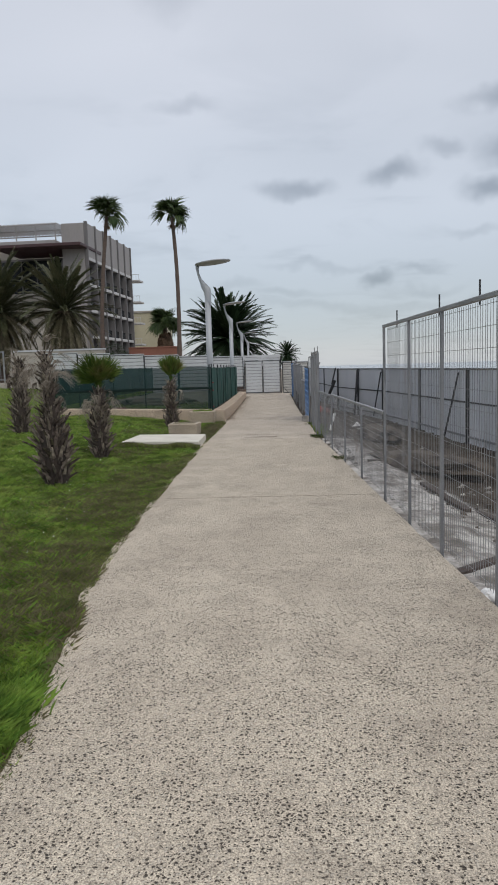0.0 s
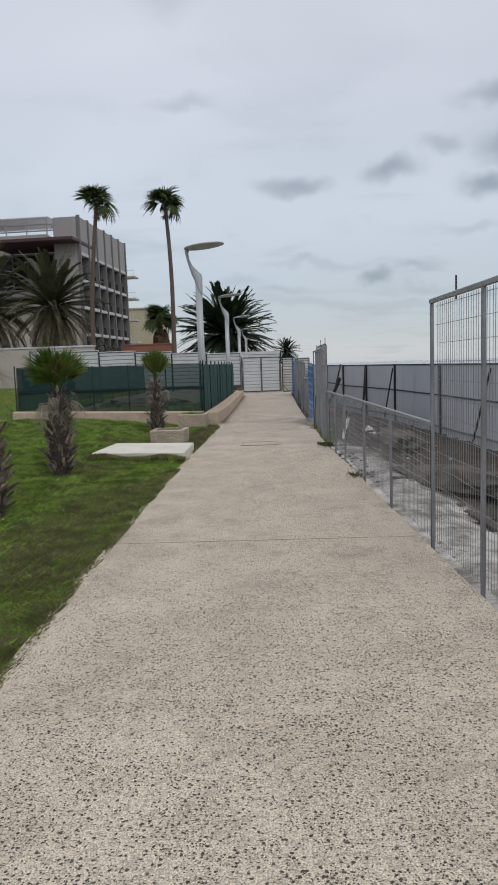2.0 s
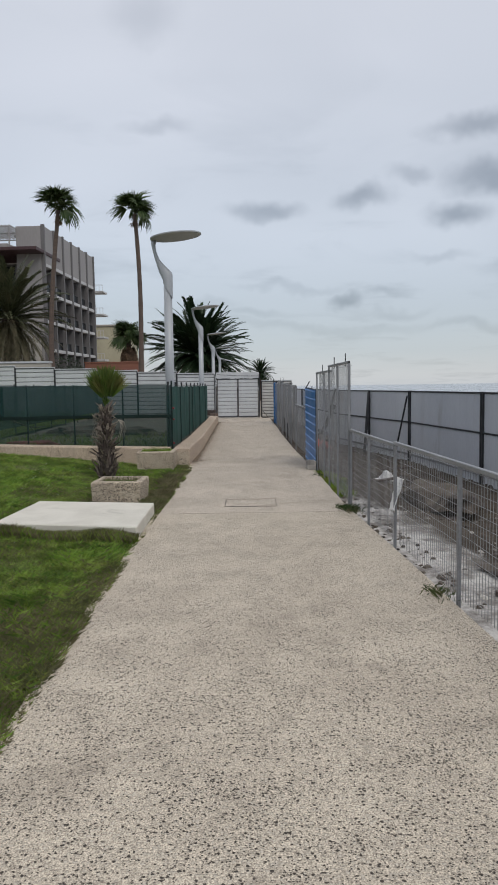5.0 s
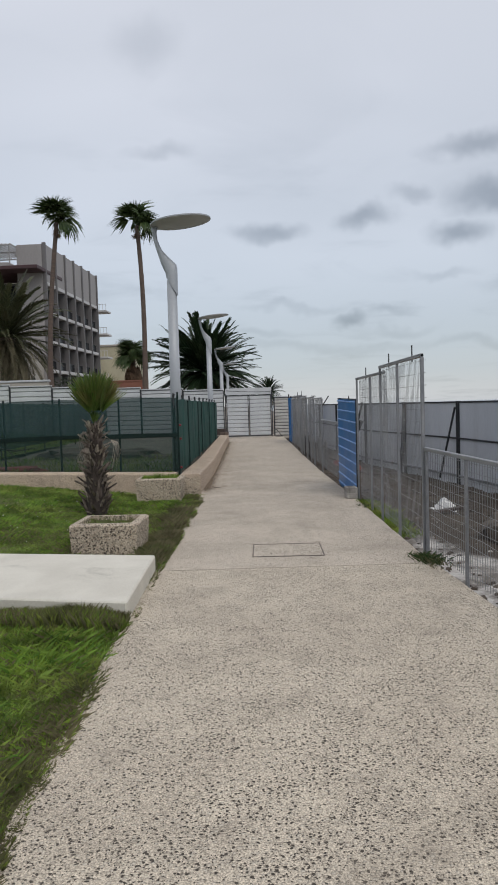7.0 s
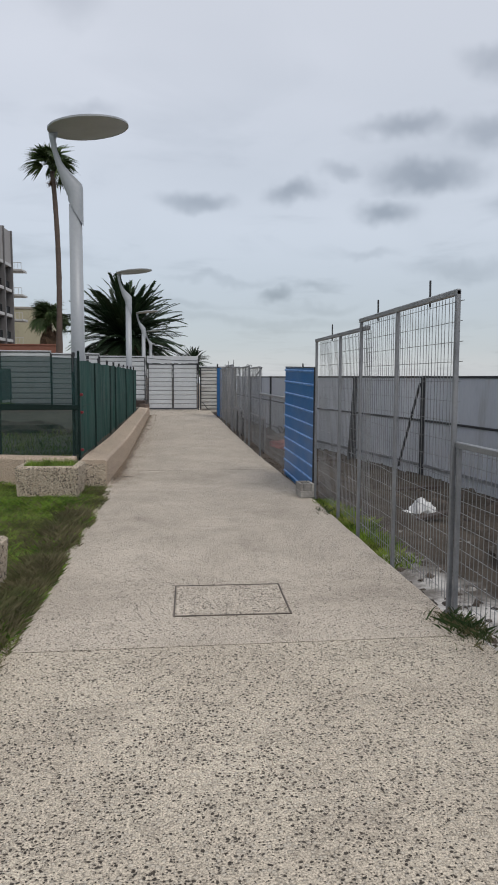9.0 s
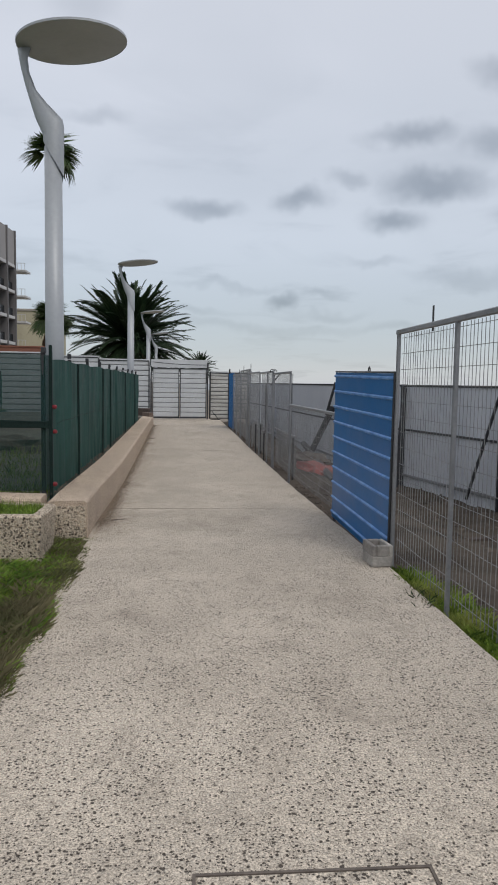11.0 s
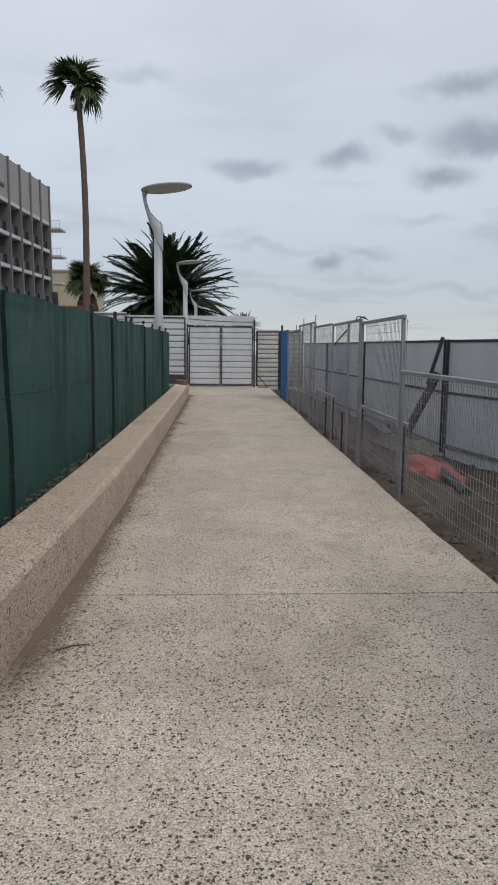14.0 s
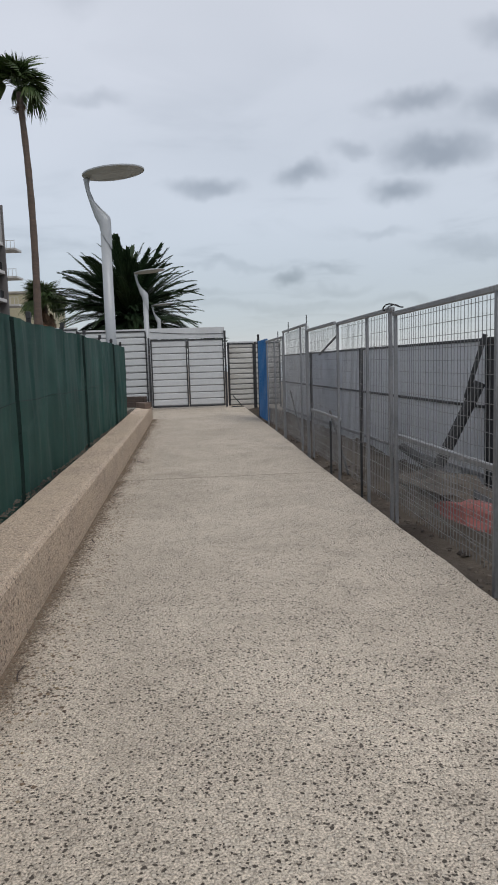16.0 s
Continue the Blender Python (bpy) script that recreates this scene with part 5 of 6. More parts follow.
stubby_palm((-2.72, 10.0, rise(-2.72, 10.0)), 1.88, 1, "dead young palm with a grey armoured trunk", 0, (0.19, 0.23, 0.225, 0.15, 0.085, 0.065, 0.06), 26)
stubby_palm((-2.80, 12.98, rise(-2.80, 12.98)), 1.27, 2, "young fan palm with a fresh green crown in the lawn", 20, (0.15, 0.19, 0.165, 0.12, 0.09), 16, 36, 0.92)
stubby_palm((-2.35, 19.25, rise(-2.35, 19.25)), 1.27, 3, "young fan palm with an upright green crown by the planters", 16, (0.17, 0.155, 0.12, 0.10, 0.085), 4, 62, 0.90, UPRIGHT)
stubby_palm((-5.6, 16.6, rise(-5.6, 16.6)), 1.75, 4, "dead young palm with dry hanging fronds", 0, (0.17, 0.2, 0.18, 0.13, 0.09), 26)

# ---------------------------------------------------------------- hotel and other buildings
hotel = thing("hotel", "grey modern hotel with upright fins and a roof terrace", "building", at=pose(-21.2, 84.8, 0, 0, 0, -4.0))
BAY, ROOF = 3.22, 19.3
LEVELS = [15.2, 12.1, 9.0, 5.9, 2.8]
part("end_wall", boxed(-3.0, -0.25, -0.12, 0.4, -0.5, ROOF - 0.05, bevel=0.02), MAT["facade"], hotel)
part("inner_wall", boxed(-3.4, -1.65, 0.42, BAY * 6, -0.5, 15.1), MAT["fin"], hotel)
part("roof", boxed(-3.4, -0.32, 0.42, BAY * 6, 18.2, 18.5), MAT["facade"], hotel)
part("rear_block", boxed(-14.0, -3.42, 6.2, BAY * 6 - 0.02, -0.5, 18.1), MAT["cream"], hotel)
for i in range(7):
    y = i * BAY
    part("fin", boxed(-1.6 if i else -0.22, 0.16, y - 0.14, y + 0.14, -0.5, ROOF + 0.12, bevel=0.02), MAT["fin"], hotel)
for i in range(6):
    y0, y1 = i * BAY + 0.16, (i + 1) * BAY - 0.16
    part("parapet_panel", boxed(-0.3, 0.0, y0, y1, 15.35, ROOF, bevel=0.02), MAT["facade"], hotel)
    for z in LEVELS:
        part("floor_edge", boxed(-1.6, 0.03, y0, y1, z - 0.22, z + 0.15, bevel=0.02), MAT["balcony"], hotel)
        if z < 15:
            part("balustrade", boxed(-0.30, -0.27, y0, y1, z + 0.16, z + 1.1), MAT["glass"], hotel, "dark glass balustrade")
            win = part("window", boxed(-1.64, -1.60, y0 + 0.3, y1 - 0.3, z + 0.16, z + 2.45), MAT["glass"], hotel)
            part("mullion", boxed(-1.60, -1.55, (y0 + y1) / 2 - 0.05, (y0 + y1) / 2 + 0.05, z + 0.16, z + 2.45), MAT["fin"], win)
for z in LEVELS:
    part("end_balcony", boxed(-2.5, 1.25, BAY * 6 + 0.15, BAY * 6 + 2.4, z - 0.6, z - 0.36, bevel=0.02), MAT["balcony"], hotel)
    part("balcony_rail", boxed(-0.2, 1.18, BAY * 6 + 0.2, BAY * 6 + 0.24, z + 0.40, z + 0.46), MAT["balcony"], hotel)
    for q in (0.25, 0.7, 1.12):
        part("rail_post", boxed(q, q + 0.04, BAY * 6 + 0.2, BAY * 6 + 0.24, z - 0.36, z + 0.40), MAT["balcony"], hotel)
# the wing that faces the path: terrace, canopy, pergola and lift tower
part("wing_wall", boxed(-18.0, -3.02, 3.0, 6.0, -0.5, 11.6), MAT["cream"], hotel)
part("wing_window", boxed(-16.5, -3.05, 5.2, 5.3, 11.7, 15.9), MAT["glass"], hotel)
for i in range(8):
    part("window_post", boxed(-16.5 + i * 2.0, -16.36 + i * 2.0, 5.05, 5.15, 11.7, 15.9), MAT["fin"], hotel)
part("wing_back", boxed(-18.0, -3.42, 5.4, 6.0, 11.65, 16.2), MAT["fin"], hotel)
part("canopy", boxed(-10.6, 0.1, -2.6, 5.3, 16.25, 16.62, bevel=0.04), MAT["canopy"], hotel, "dark red canopy slab")
part("canopy_parapet", boxed(-10.6, -3.05, -2.2, 2.7, 16.64, 17.05, bevel=0.03), MAT["facade"], hotel)
for x in spaced(-20.0, -3.2, 0.42):
    part("pergola_slat", boxed(x, x + 0.10, -1.55, 5.2, 19.0, 19.14), MAT["facade"], hotel)
for y in (-1.8, 1.7, 5.25):
    part("pergola_beam", boxed(-20.2, -3.05, y, y + 0.12, 18.86, 18.99, bevel=0.01), MAT["facade"], hotel)
for x in (-10.5, -8.0, -5.6, -3.2):
    part("pergola_post", boxed(x, x + 0.12, -1.7, -1.58, 17.1, 18.8), MAT["facade"], hotel)
for x0, x1 in ((-14.4, -13.95), (-12.5, -11.2)):
    part("tower_wall", boxed(x0, x1, -2.2, -1.5, 8.0, 21.2, bevel=0.03), MAT["facade"], hotel)
part("tower_roof", boxed(-14.6, -10.9, -2.5, 0.2, 21.22, 22.1, bevel=0.03), MAT["facade"], hotel)
part("tower_glass", boxed(-13.9, -12.55, -1.7, -0.6, 8.0, 18.6, bevel=0.08), MAT["glass"], hotel)
for z in spaced(9, 18, 1.5):
    part("tower_rail", boxed(-13.94, -12.52, -2.1, -2.0, z, z + 0.1), MAT["fin"], hotel)
for x in spaced(-13.8, -12.7, 0.5):
    part("tower_mullion", boxed(x, x + 0.08, -2.1, -2.02, 9, 18), MAT["fin"], hotel)
part("podium", boxed(-30.0, -10.6, -2.0, 6.0, -0.5, 9.5, bevel=0.03), MAT["cream"], hotel)
part("front_block", boxed(-10.5, -0.5, -3.5, -0.2, -0.5, 7.0, bevel=0.03), MAT["cream"], hotel)

annex = thing("annex_building", "pale yellow rendered block behind the hotel", "building", at=pose(-22.6, 116, 0))
part("wall", boxed(0.0, 5.6, 0.0, 9.0, -0.5, 11.0, bevel=0.05), MAT["yellow"], annex)
part("roof_edge", boxed(-0.15, 5.75, -0.15, 9.15, 11.0, 11.3, bevel=0.03), MAT["cream"], annex)
terra = thing("terracotta_wall", "low terracotta rendered wall behind the hoarding", "wall", at=pose(-12.1, 62, 0))
part("wall", boxed(0.0, 4.3, 0.0, 0.3, -0.3, 3.55, bevel=0.02), MAT["orange"], terra)
part("coping", boxed(-0.05, 4.35, -0.05, 0.35, 3.55, 3.65, bevel=0.01), MAT["orange"], terra)
site_wall = thing("site_wall", "long pale rendered wall behind the hoarding", "wall", at=pose(-16.5, 46.0, 0))
part("wall", boxed(0.0, 6.0, 0.0, 0.3, -0.3, 3.05, bevel=0.02), MAT["cream"], site_wall)
part("coping", boxed(-0.05, 6.05, -0.05, 0.35, 3.05, 3.15, bevel=0.01), MAT["white"], site_wall)
railing = thing("terrace_railing", "metal and glass railing on a white kerb", "railing", at=pose(-28.0, 44.3, 0))
part("kerb", boxed(0.0, 11.4, 0.0, 0.4, 0.0, 1.08, bevel=0.02), MAT["cream"], railing)
part("handrail", boxed(0.0, 11.4, 0.15, 0.25, 3.0, 3.1, bevel=0.01), MAT["rail"], railing)
part("lower_rail", boxed(0.0, 11.4, 0.17, 0.23, 1.25, 1.31), MAT["rail"], railing)
for x in spaced(0.05, 11.3, 1.5):
    part("post", boxed(x, x + 0.09, 0.16, 0.24, 1.08, 3.0), MAT["rail"], railing)
for x in spaced(0.2, 11.1, 0.25):
    part("baluster", boxed(x, x + 0.02, 0.19, 0.21, 1.31, 3.0), MAT["steel"], railing)



def hedge(x0, x1, y0, y1, z1, count, seed):
    """A rank of dark shrubs: countless small leaves in uneven billows."""
    rng = np.random.default_rng(seed)
    x, y = rng.uniform(x0, x1, count), rng.uniform(y0, y1, count)
    top = np.array([z1 * (0.72 + 0.5 * noise.noise(Vector((a * 0.35, b * 0.35, seed)))) for a, b in zip(x, y)])
    z = top * rng.random(count) ** 0.6
    a, e, r = rng.uniform(0, 6.3, count), rng.uniform(-0.8, 1.2, count), rng.uniform(0.10, 0.22, count)
    d = np.stack([np.cos(a) * np.cos(e), np.sin(a) * np.cos(e), np.sin(e)], 1) * r[:, None]
    s_ = np.stack([-np.sin(a), np.cos(a), np.zeros(count)], 1) * (r * 0.4)[:, None]
    p = np.stack([x, y, z], 1)
    verts = np.stack([p, p + d * 0.5 - s_, p + d, p + d * 0.5 + s_], 1).reshape(-1, 3)
    faces = (np.arange(count)[:, None] * 4 + np.arange(4)[None, :]).tolist()
    me = bpy.data.meshes.new("hedge")
    me.from_pydata(verts.tolist(), [], faces)
    me.materials.append(MAT["date"])
    return tagged(new("hedge", me), "dark dense shrubs behind the terrace railing", "hedge", kind="stuff")


hedge(-34.0, -23.5, 47.5, 51.0, 5.4, 9000, 3)
hedge(-22.0, -13.0, 66.0, 69.0, 5.0, 7000, 4)

# ---------------------------------------------------------------- clutter on the site and along the edges


def stones(name, label, box, count, size, mat, seed, height=None, kind="stuff"):
    """Broken pieces, each its own lump, scattered in a strip."""
    rng = random.Random(seed)
    verts, faces = [], []
    base = [(-1, -1, 0), (1, -1, 0), (1, 1, 0), (-1, 1, 0), (-0.6, -0.5, 1), (0.7, -0.6, 0.9), (0.5, 0.6, 1), (-0.5, 0.7, 0.8)]
    quads = [(0, 3, 2, 1), (0, 1, 5, 4), (1, 2, 6, 5), (2, 3, 7, 6), (3, 0, 4, 7), (4, 5, 6, 7)]
    for _ in range(count):
        x, y = box[0] + (box[1] - box[0]) * rng.random() ** (2.2 if size < 0.01 else 1.0), rng.uniform(box[2], box[3])
        if size < 0.01 and rng.random() > 0.75 + 1.3 * noise.noise(Vector((1.0, y * 1.1, 4.0))):
            continue
        s, a = size * rng.uniform(0.3, 1.0) ** 1.6, rng.uniform(0, 6.3)
        z = height(x, y) if height else 0.0
        o = len(verts)
        for p in base:
            q = [c * s * rng.uniform(0.7, 1.3) for c in p]
            verts.append((x + q[0] * math.cos(a) - q[1] * math.sin(a), y + q[0] * math.sin(a) + q[1] * math.cos(a), z - 0.1 * s + q[2] * (0.3 if size < 0.01 else 0.8)))
        faces += [tuple(o + i for i in f) for f in quads]
    me = bpy.data.meshes.new(name)
    me.from_pydata(verts, [], faces)
    me.materials.append(mat)
    return tagged(new(name, me), label, "debris", kind=kind)


stones("rubble", "loose broken stone on the building site", (1.9, 3.8, 0, 19), 300, 0.035, MAT["rubble"], 3, site_height)
stones("debris", "dark clods and scrap on the building site", (2.6, 5.4, 6, 40), 1500, 0.055, MAT["dirt"], 4, site_height)
stones("debris", "dark clods at the foot of the fence", (1.52, 1.95, 12, 38), 700, 0.035, MAT["dirt"], 5, site_height)
stones("leaf_litter", "dry leaf litter along the foot of the wall", (-1.0, -0.66, 21.7, 30), 5200, 0.0095, MAT["litter"], 6)
stones("leaf_litter", "dry leaf litter along the foot of the wall", (-1.0, -0.70, 30, 39), 3600, 0.0095, MAT["litter"], 16)
stones("leaf_litter", "dry crumbs along the fence side of the path", (1.38, 1.53, 12, 40), 300, 0.006, MAT["litter"], 7)
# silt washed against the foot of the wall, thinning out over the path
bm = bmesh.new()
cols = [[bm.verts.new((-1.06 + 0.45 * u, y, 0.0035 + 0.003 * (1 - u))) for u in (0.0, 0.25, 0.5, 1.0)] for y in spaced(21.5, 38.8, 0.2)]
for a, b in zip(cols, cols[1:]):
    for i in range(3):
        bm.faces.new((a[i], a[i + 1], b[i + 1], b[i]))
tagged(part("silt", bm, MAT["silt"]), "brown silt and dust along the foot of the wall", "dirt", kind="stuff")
stones("wall_litter", "dark crumbs and leaves under the net on the wall", (-1.44, -1.33, 21.9, 38.0), 2600, 0.011, MAT["dirt"], 26, lambda x, y: 0.345 - 0.03 * smooth01((y - 21.5) / 15))
twigs = random.Random(9)
for k in range(7):
    y = 22.4 + 2.2 * k + twigs.uniform(-0.6, 0.6)
    twig = thing("twig", "short dry twig lying on the path by the wall", "twig", "dry twigs", at=pose(-0.80 + twigs.uniform(-0.1, 0.1), y, 0.006, 0, 0, twigs.uniform(0, 180)))
    part("stem", tube_along(bmesh.new(), [(-0.07, 0, 0), (0, 0.012, 0.002), (0.08, 0.0, 0)], [0.004, 0.0035, 0.002], 5), MAT["wood"], twig)
rng = random.Random(21)
for k in range(14):
    x, y, r, n = rng.uniform(2.4, 3.7), rng.uniform(4, 27), rng.uniform(0, 180), rng.uniform(0.5, 1.6)
    plank = thing("scrap_timber", "scrap timber lying on the site soil", "timber", "scrap timbers", at=pose(x, y, site_height(x, y) + 0.02, rng.uniform(-6, 6), 0, r))
    part("board", boxed(-0.05, 0.05, -n / 2, n / 2, -0.02, 0.02, bevel=0.004), MAT["wood"], plank)


def crumpled(name, label, category, where, size, mat, seed, parent_name="sheet"):
    th = thing(name, label, category, at=where)
    bm = bmesh.new()
    bmesh.ops.create_icosphere(bm, subdivisions=3, radius=1.0)
    for v in bm.verts:
        n = noise.noise(v.co * 1.8 + Vector((seed, 0, 0))) * 0.35 + noise.noise(v.co * 5 + Vector((seed, 3, 0))) * 0.14
        v.co = Vector((v.co.x * size[0], v.co.y * size[1], max(v.co.z, -0.3) * size[2])) * (1 + n)
    part(parent_name, bm, MAT[mat], th, smooth=False)
    return th


crumpled("plastic_sheet", "crumpled white plastic sheet on the soil", "plastic sheet", pose(2.92, 20.6, -0.30, 0, 0, 20), (0.15, 0.20, 0.22), "bag", 1)
crumpled("plastic_sheet", "crumpled white plastic scrap on the soil", "plastic sheet", pose(2.66, 20.6, -0.26, 0, 0, 60), (0.20, 0.12, 0.05), "bag", 9)
bagged = thing("plastic_bag", "white plastic bag caught on the mesh fence", "plastic bag", at=pose(1.62, 13.98, 0.52, 0, 12, 10))
bm = bmesh.new()
bmesh.ops.create_grid(bm, x_segments=8, y_segments=14, size=0.5)
for v in bm.verts:
    s, t = v.co.x, v.co.y
    v.co = Vector((0.02 * noise.noise(Vector((s * 5, t * 5, 0))) + 0.05 * (t + 0.5) ** 2, s * (0.14 + 0.05 * (t + 0.5)) + 0.06 * (t + 0.5) ** 2, t * 0.34))
made = bmesh.ops.solidify(bm, geom=bm.faces[:], thickness=0.012)
part("sheet", bm, MAT["bag"], bagged, smooth=True)
crumpled("barrier_net", "heap of red plastic barrier net on the soil", "barrier net", pose(2.36, 27.7, -0.24, 0, 0, 15), (0.32, 0.72, 0.24), "red_net", 4, "mound")
crumpled("soil_heap", "low heap of dark soil with roots", "soil heap", pose(2.5, 29.2, -0.12, 0, 0, 5), (0.40, 1.0, 0.15), "dirt", 6, "mound")
crumpled("soil_heap", "low heap of dark soil with scrap", "soil heap", pose(3.1, 17.6, -0.12, 0, 0, 5), (0.45, 1.0, 0.22), "dirt", 7, "mound")
crumpled("soil_heap", "low heap of dark soil with scrap", "soil heap", pose(3.1, 12.2, -0.12, 0, 0, 35), (0.45, 1.2, 0.20), "dirt", 8, "mound")

crumpled("plastic_scrap", "white plastic scrap at the foot of the mesh fence", "plastic sheet", pose(1.98, 5.0, -0.06, 0, 0, 30), (0.06, 0.09, 0.05), "bag", 12)
crumpled("barrier_net", "faded red barrier net lying in the gravel yard", "barrier net", pose(-5.1, 24.2, 0.24, 0, 0, 80), (0.22, 0.75, 0.13), "red_net", 14, "mound")
crumpled("soil_heap", "dark soil heap in the gravel yard", "soil heap", pose(-3.8, 27.5, 0.22, 0, 0, 80), (0.7, 1.9, 0.30), "dirt", 15, "mound")
for x, y, n, turn in ((-4.35, 8.1, 0.62, 68), (-4.05, 13.6, 0.22, 40)):
    strip = thing("pale_batten", "pale batten lying in the grass", "batten", "battens in the grass", at=pose(x, y, rise(x, y) + 0.035, 0, 3, turn))
    part("batten", boxed(-0.025, 0.025, -n / 2, n / 2, -0.012, 0.012, bevel=0.004), MAT["slab"], strip)
branch = thing("dead_branch", "bare dead branch caught in the green net", "branch", at=pose(-4.9, 22.1, 0.95))
part("stem", tube_along(bmesh.new(), [(0, 0, 0), (0.25, 0.02, -0.10), (0.5, 0.0, -0.14), (0.85, 0.03, -0.10)], [0.02, 0.017, 0.013, 0.006], 6), MAT["dead"], branch)
part("twig", tube_along(bmesh.new(), [(0.35, 0.01, -0.12), (0.5, 0.05, -0.28), (0.62, 0.04, -0.34)], [0.010, 0.007, 0.003], 6), MAT["dead"], branch)

# ---------------------------------------------------------------- grass and weeds


def blades(name, label, mat, count, place, height, width, seed, bend=0.6):
    """Countless blades in one mesh, two triangles each, leaning every way."""
    rng = np.random.default_rng(seed)
    pts = place(rng, count)
    n = len(pts)
    a = rng.uniform(0, 2 * np.pi, n)
    h = height(rng, pts)
    w = width * rng.uniform(0.6, 1.3, n)
    lean = rng.uniform(0.1, bend, n) * h
    side = np.stack([np.cos(a) * w, np.sin(a) * w, np.zeros(n)], 1)
    ahead = np.stack([-np.sin(a), np.cos(a), np.zeros(n)], 1)
    mid = pts + ahead * (lean * 0.35)[:, None] + np.stack([np.zeros(n), np.zeros(n), h * 0.6], 1)
    tip = pts + ahead * lean[:, None] + np.stack([np.zeros(n), np.zeros(n), h], 1)
    verts = np.stack([pts - side, pts + side, mid, tip], 1).reshape(-1, 3)
    o = np.arange(n) * 4
    faces = np.concatenate([np.stack([o, o + 1, o + 2], 1), np.stack([o + 2, o + 1, o + 3], 1)])
    me = bpy.data.meshes.new(name)
    me.from_pydata(verts.tolist(), [], faces.tolist())
    me.materials.append(mat)
    return tagged(new(name, me), label, "grass", kind="stuff")


def on_lawn(x, y):
    return np.array([(a, b, rise(a, b) - 0.025) for a, b in zip(x, y)])


def clear(x, y):
    slab_free = ~((x > -2.74) & (x < -1.09) & (y > 14.38 + np.clip((-x - 1.1) / 1.6, 0, 1) * 0.34) & (y < 15.94 + np.clip((-x - 1.1) / 1.6, 0, 1) * 0.30))
    box_free = ~((abs(x + 1.70) < 0.36) & (abs(y - 16.90) < 0.34)) & ~((abs(x + 1.66) < 0.37) & (abs(y - 20.98) < 0.29))
    return slab_free & box_free & ((y < 21.5) | (x < -6.7))


def brown(x, y):
    """How far dry weeds take over: most beside the path, in drifts."""
    drift = np.array([noise.noise(Vector((a * 0.8, b * 0.55, 7.0))) + 0.5 * noise.noise(Vector((a * 2.3, b * 2.0, 3.0))) for a, b in zip(x, y)])
    near = 1.0 - (-x - 1.05) / 1.9
    belt = np.exp(-((y - 6.1 + 0.5 * (x + 1.5)) / 0.75) ** 2)
    bare = np.exp(-((y - 3.9) / 0.8) ** 2) + 0.6 * np.exp(-((y - 20.2) / 0.9) ** 2)
    return np.clip(near * 1.0 + drift * 1.5 - 0.20 + 0.9 * belt - 0.8 * bare, 0, 1)


def lawn_near(rng, n):
    y = 2.2 + 19.3 * rng.random(n) ** 1.25
    s = np.clip((5.6 - y) / 3.0, 0, 1)
    x = -1.12 + 0.30 * s * s * (3 - 2 * s) - 6.0 * rng.random(n) ** 1.3
    patch = np.array([noise.noise(Vector((a * 0.9, b * 0.9, 0))) for a, b in zip(x, y)])
    keep = clear(x, y) & (rng.random(n) < 0.8 + 0.7 * patch) & (rng.random(n) > 0.9 * brown(x, y))
    return on_lawn(x[keep], y[keep])


def lawn_far(rng, n):
    y, x = 6 + 37 * rng.random(n), -5 - 22 * rng.random(n)
    keep = clear(x, y)
    return on_lawn(x[keep], y[keep])


def lawn_rim(rng, n):
    y = 1.5 + 20 * rng.random(n)
    edge = np.array([lawn_edge(b) for b in y])
    x = edge + 0.05 - 2.3 * rng.random(n) ** 1.6
    keep = clear(x, y) & (rng.random(n) < 0.12 + brown(x, y))
    p = on_lawn(x[keep], y[keep])
    return p


def tuft_height(lo, hi):
    def f(rng, p):
        drift = np.array([noise.noise(Vector((a * 1.7, b * 1.7, 5.0))) for a, b, _ in p])
        return np.clip(rng.uniform(lo, hi, len(p)) * (1.0 + 0.9 * drift), 0.02, None)
    return f


blades("lawn_grass", "fresh green grass and weeds of the lawn", MAT["grass"], 420000, lawn_near, tuft_height(0.015, 0.055), 0.0028, 1, 1.5)
blades("clover", "low broad-leaved weeds in clumps in the lawn", MAT["clover"], 150000, lawn_near, tuft_height(0.015, 0.07), 0.0064, 21, 2.2)
blades("far_grass", "fresh green grass of the farther lawn", MAT["grass"], 110000, lawn_far, tuft_height(0.04, 0.11), 0.010, 2)
blades("edge_weeds", "dry brownish weeds along the path's edge", MAT["weed"], 250000, lawn_rim, tuft_height(0.015, 0.06), 0.0019, 3, 1.6)
blades("edge_grass", "green grass mixed into the dry edge", MAT["grass"], 90000, lawn_rim, tuft_height(0.015, 0.06), 0.0026, 4, 1.3)


def slab_front(rng, n):
    x = -1.1 - 1.75 * rng.random(n) ** 1.2
    y = 14.37 + np.clip((-x - 1.1) / 1.6, 0, 1) * 0.34 - 0.22 * rng.random(n) ** 2
    return on_lawn(x, y)


blades("slab_weeds", "taller brown weeds before the pale slab", MAT["weed"], 7000, slab_front, tuft_height(0.05, 0.14), 0.0019, 6)
blades("slab_grass", "green weeds grown up before the pale slab", MAT["grass"], 6500, slab_front, tuft_height(0.05, 0.13), 0.0026, 66)


def beside_planters(rng, n):
    """The taller growth squeezed between the planters and the path."""
    y = rng.choice([16.5, 16.9, 17.3, 17.9, 18.7, 19.4], n) + rng.normal(0, 0.22, n)
    x = -1.06 - 0.24 * rng.random(n) ** 1.3
    keep = clear(x, y) & (y > 16.0) & (y < 21.45)
    return on_lawn(x[keep], y[keep])


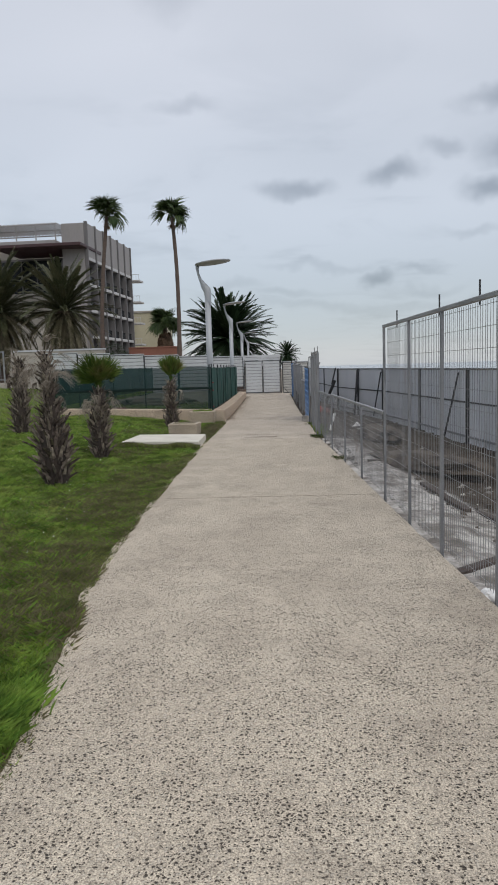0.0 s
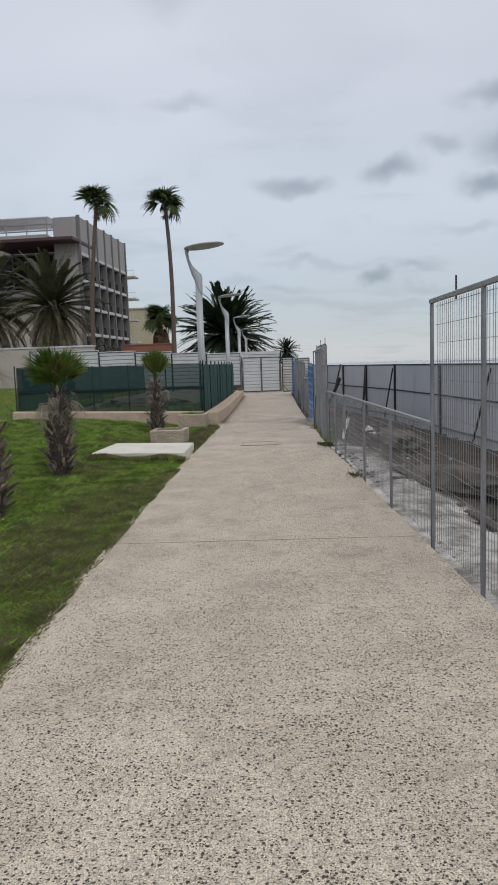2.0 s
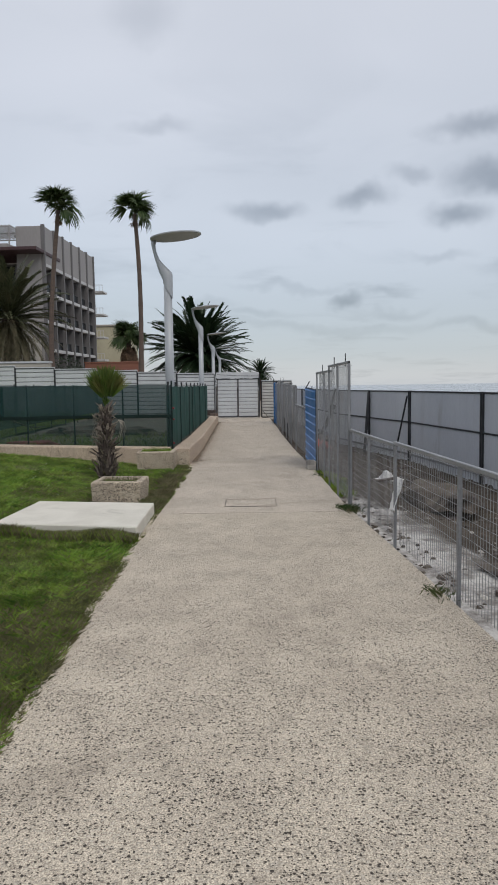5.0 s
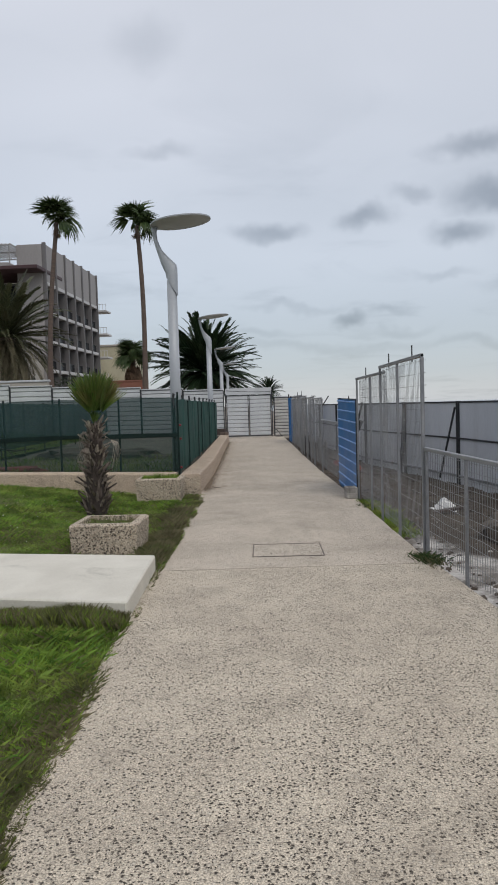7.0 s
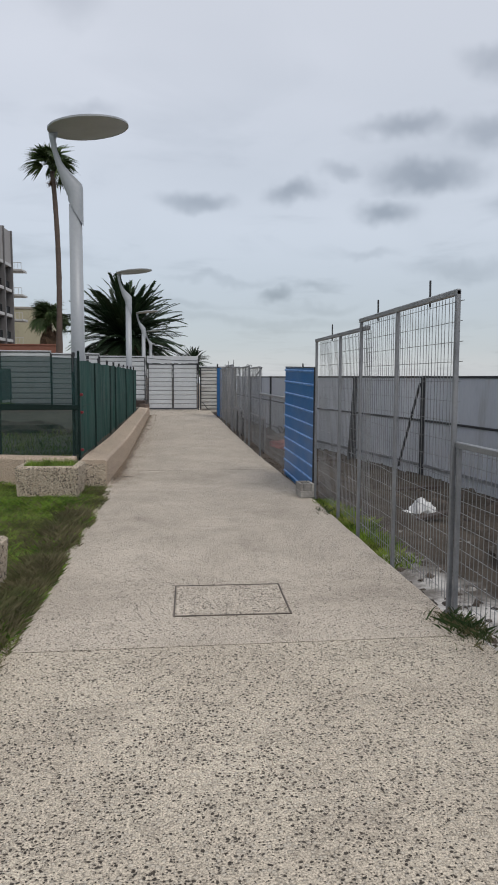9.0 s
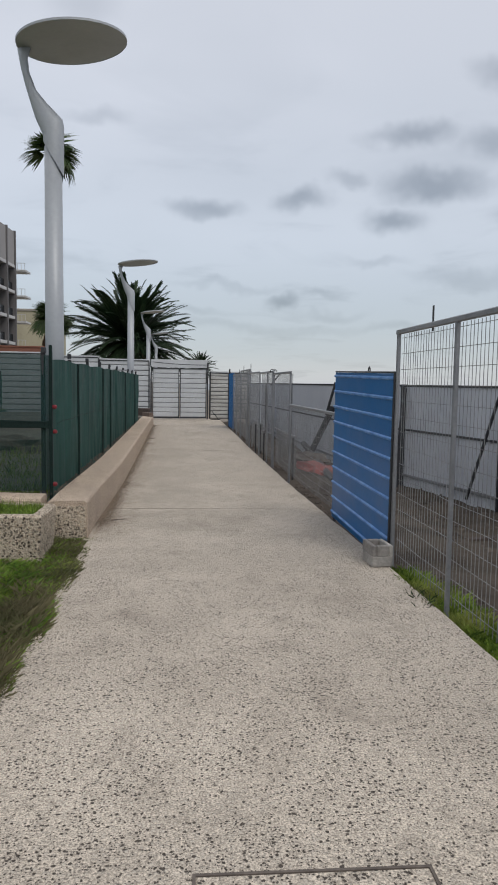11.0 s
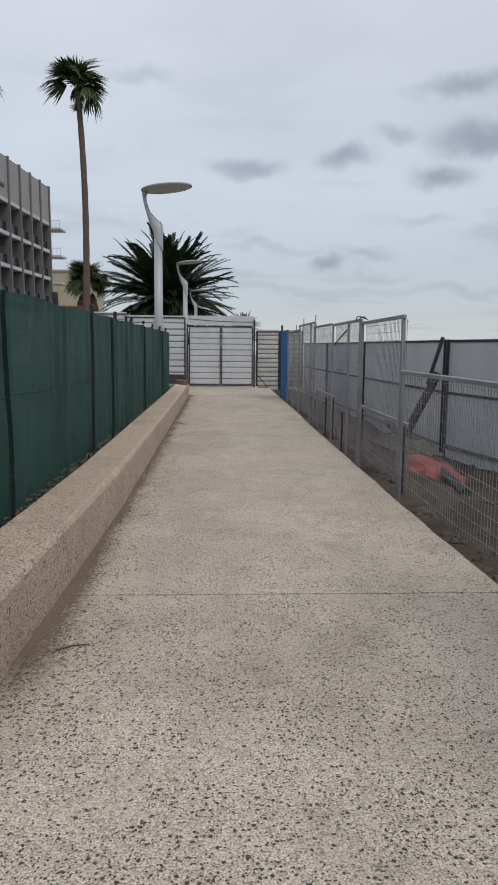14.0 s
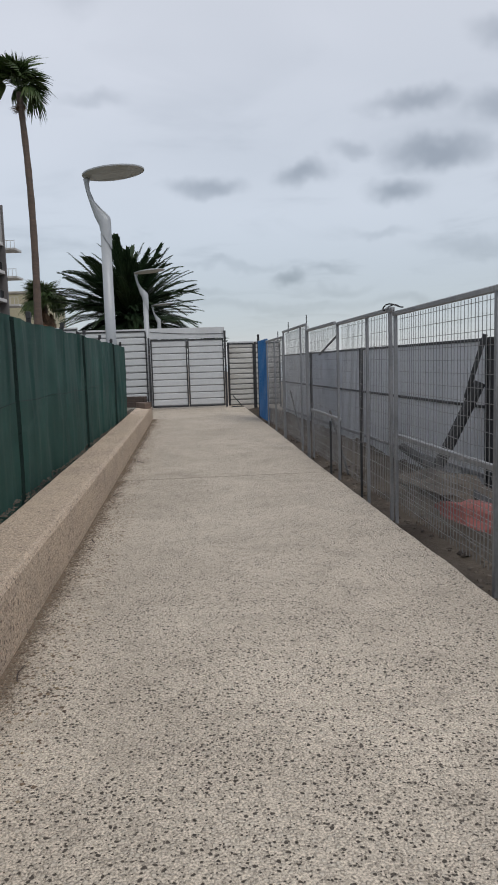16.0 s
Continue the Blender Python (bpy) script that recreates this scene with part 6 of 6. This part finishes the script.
blades("planter_weeds", "tall green weeds between the planter and the path", MAT["clover"], 9000, beside_planters, tuft_height(0.02, 0.085), 0.0028, 31, 1.6)
blades("planter_stalks", "brown stalks between the planter and the path", MAT["weed"], 11000, beside_planters, tuft_height(0.03, 0.12), 0.0016, 32, 1.2)


def yard_weeds(rng, n):
    x, y = -1.5 - 5 * rng.random(n), 22.1 + 6 * rng.random(n) ** 1.5
    return np.stack([x, y, np.full(n, 0.24)], 1)


blades("yard_grass", "thin weeds in the gravel yard", MAT["grass"], 9000, yard_weeds, tuft_height(0.03, 0.12), 0.006, 8)


def fence_weeds(rng, n):
    centre = rng.choice([16.05, 16.0, 15.95, 16.1, 16.0, 12.3, 19.6], n)
    y = centre + rng.normal(0, 0.12, n)
    x = np.array([right_edge(b) for b in y]) - 0.02 + rng.normal(0, 0.06, n)
    return np.stack([x, y, np.full(n, -0.01)], 1)


blades("fence_weeds", "dark weeds at the foot of the mesh fence", MAT["weed"], 500, fence_weeds, tuft_height(0.015, 0.045), 0.0022, 9, 1.4)
blades("fence_grass", "green weeds at the foot of the mesh fence", MAT["fan"], 300, fence_weeds, tuft_height(0.015, 0.06), 0.004, 10, 1.8)


def daisies(rng, n):
    y, x = 3 + 17 * rng.random(n), -1.7 - 5 * rng.random(n)
    keep = clear(x, y)
    p = on_lawn(x[keep], y[keep])
    p[:, 2] += 0.08
    return p


blades("daisies", "tiny white flowers in the grass", MAT["petal"], 420, daisies, lambda rng, p: np.full(len(p), 0.012), 0.008, 12, 2.0)


def edge_clump(rng, n):
    """A leafy clump that hangs over the path's edge near the start of the walk."""
    x, y = rng.normal(-0.93, 0.07, n), rng.normal(3.12, 0.22, n)
    return on_lawn(x, y)


blades("edge_clump", "dark green leafy weeds hanging over the path's edge", MAT["clover"], 6500, edge_clump, tuft_height(0.03, 0.11), 0.0048, 41, 1.6)


def fence_strip(rng, n):
    """Grass that has seeded itself along the foot of the tall fence."""
    y = 17.6 + 2.9 * rng.random(n)
    x = 1.52 + 0.30 * rng.random(n) ** 1.6
    keep = rng.random(n) < 0.25 + (y - 17.6) / 2.9
    return np.array([(a, b, site_height(a, b) - 0.01) for a, b in zip(x[keep], y[keep])])


blades("fence_strip", "green grass along the foot of the tall mesh fence", MAT["grass"], 9000, fence_strip, tuft_height(0.03, 0.10), 0.0028, 43, 1.3)
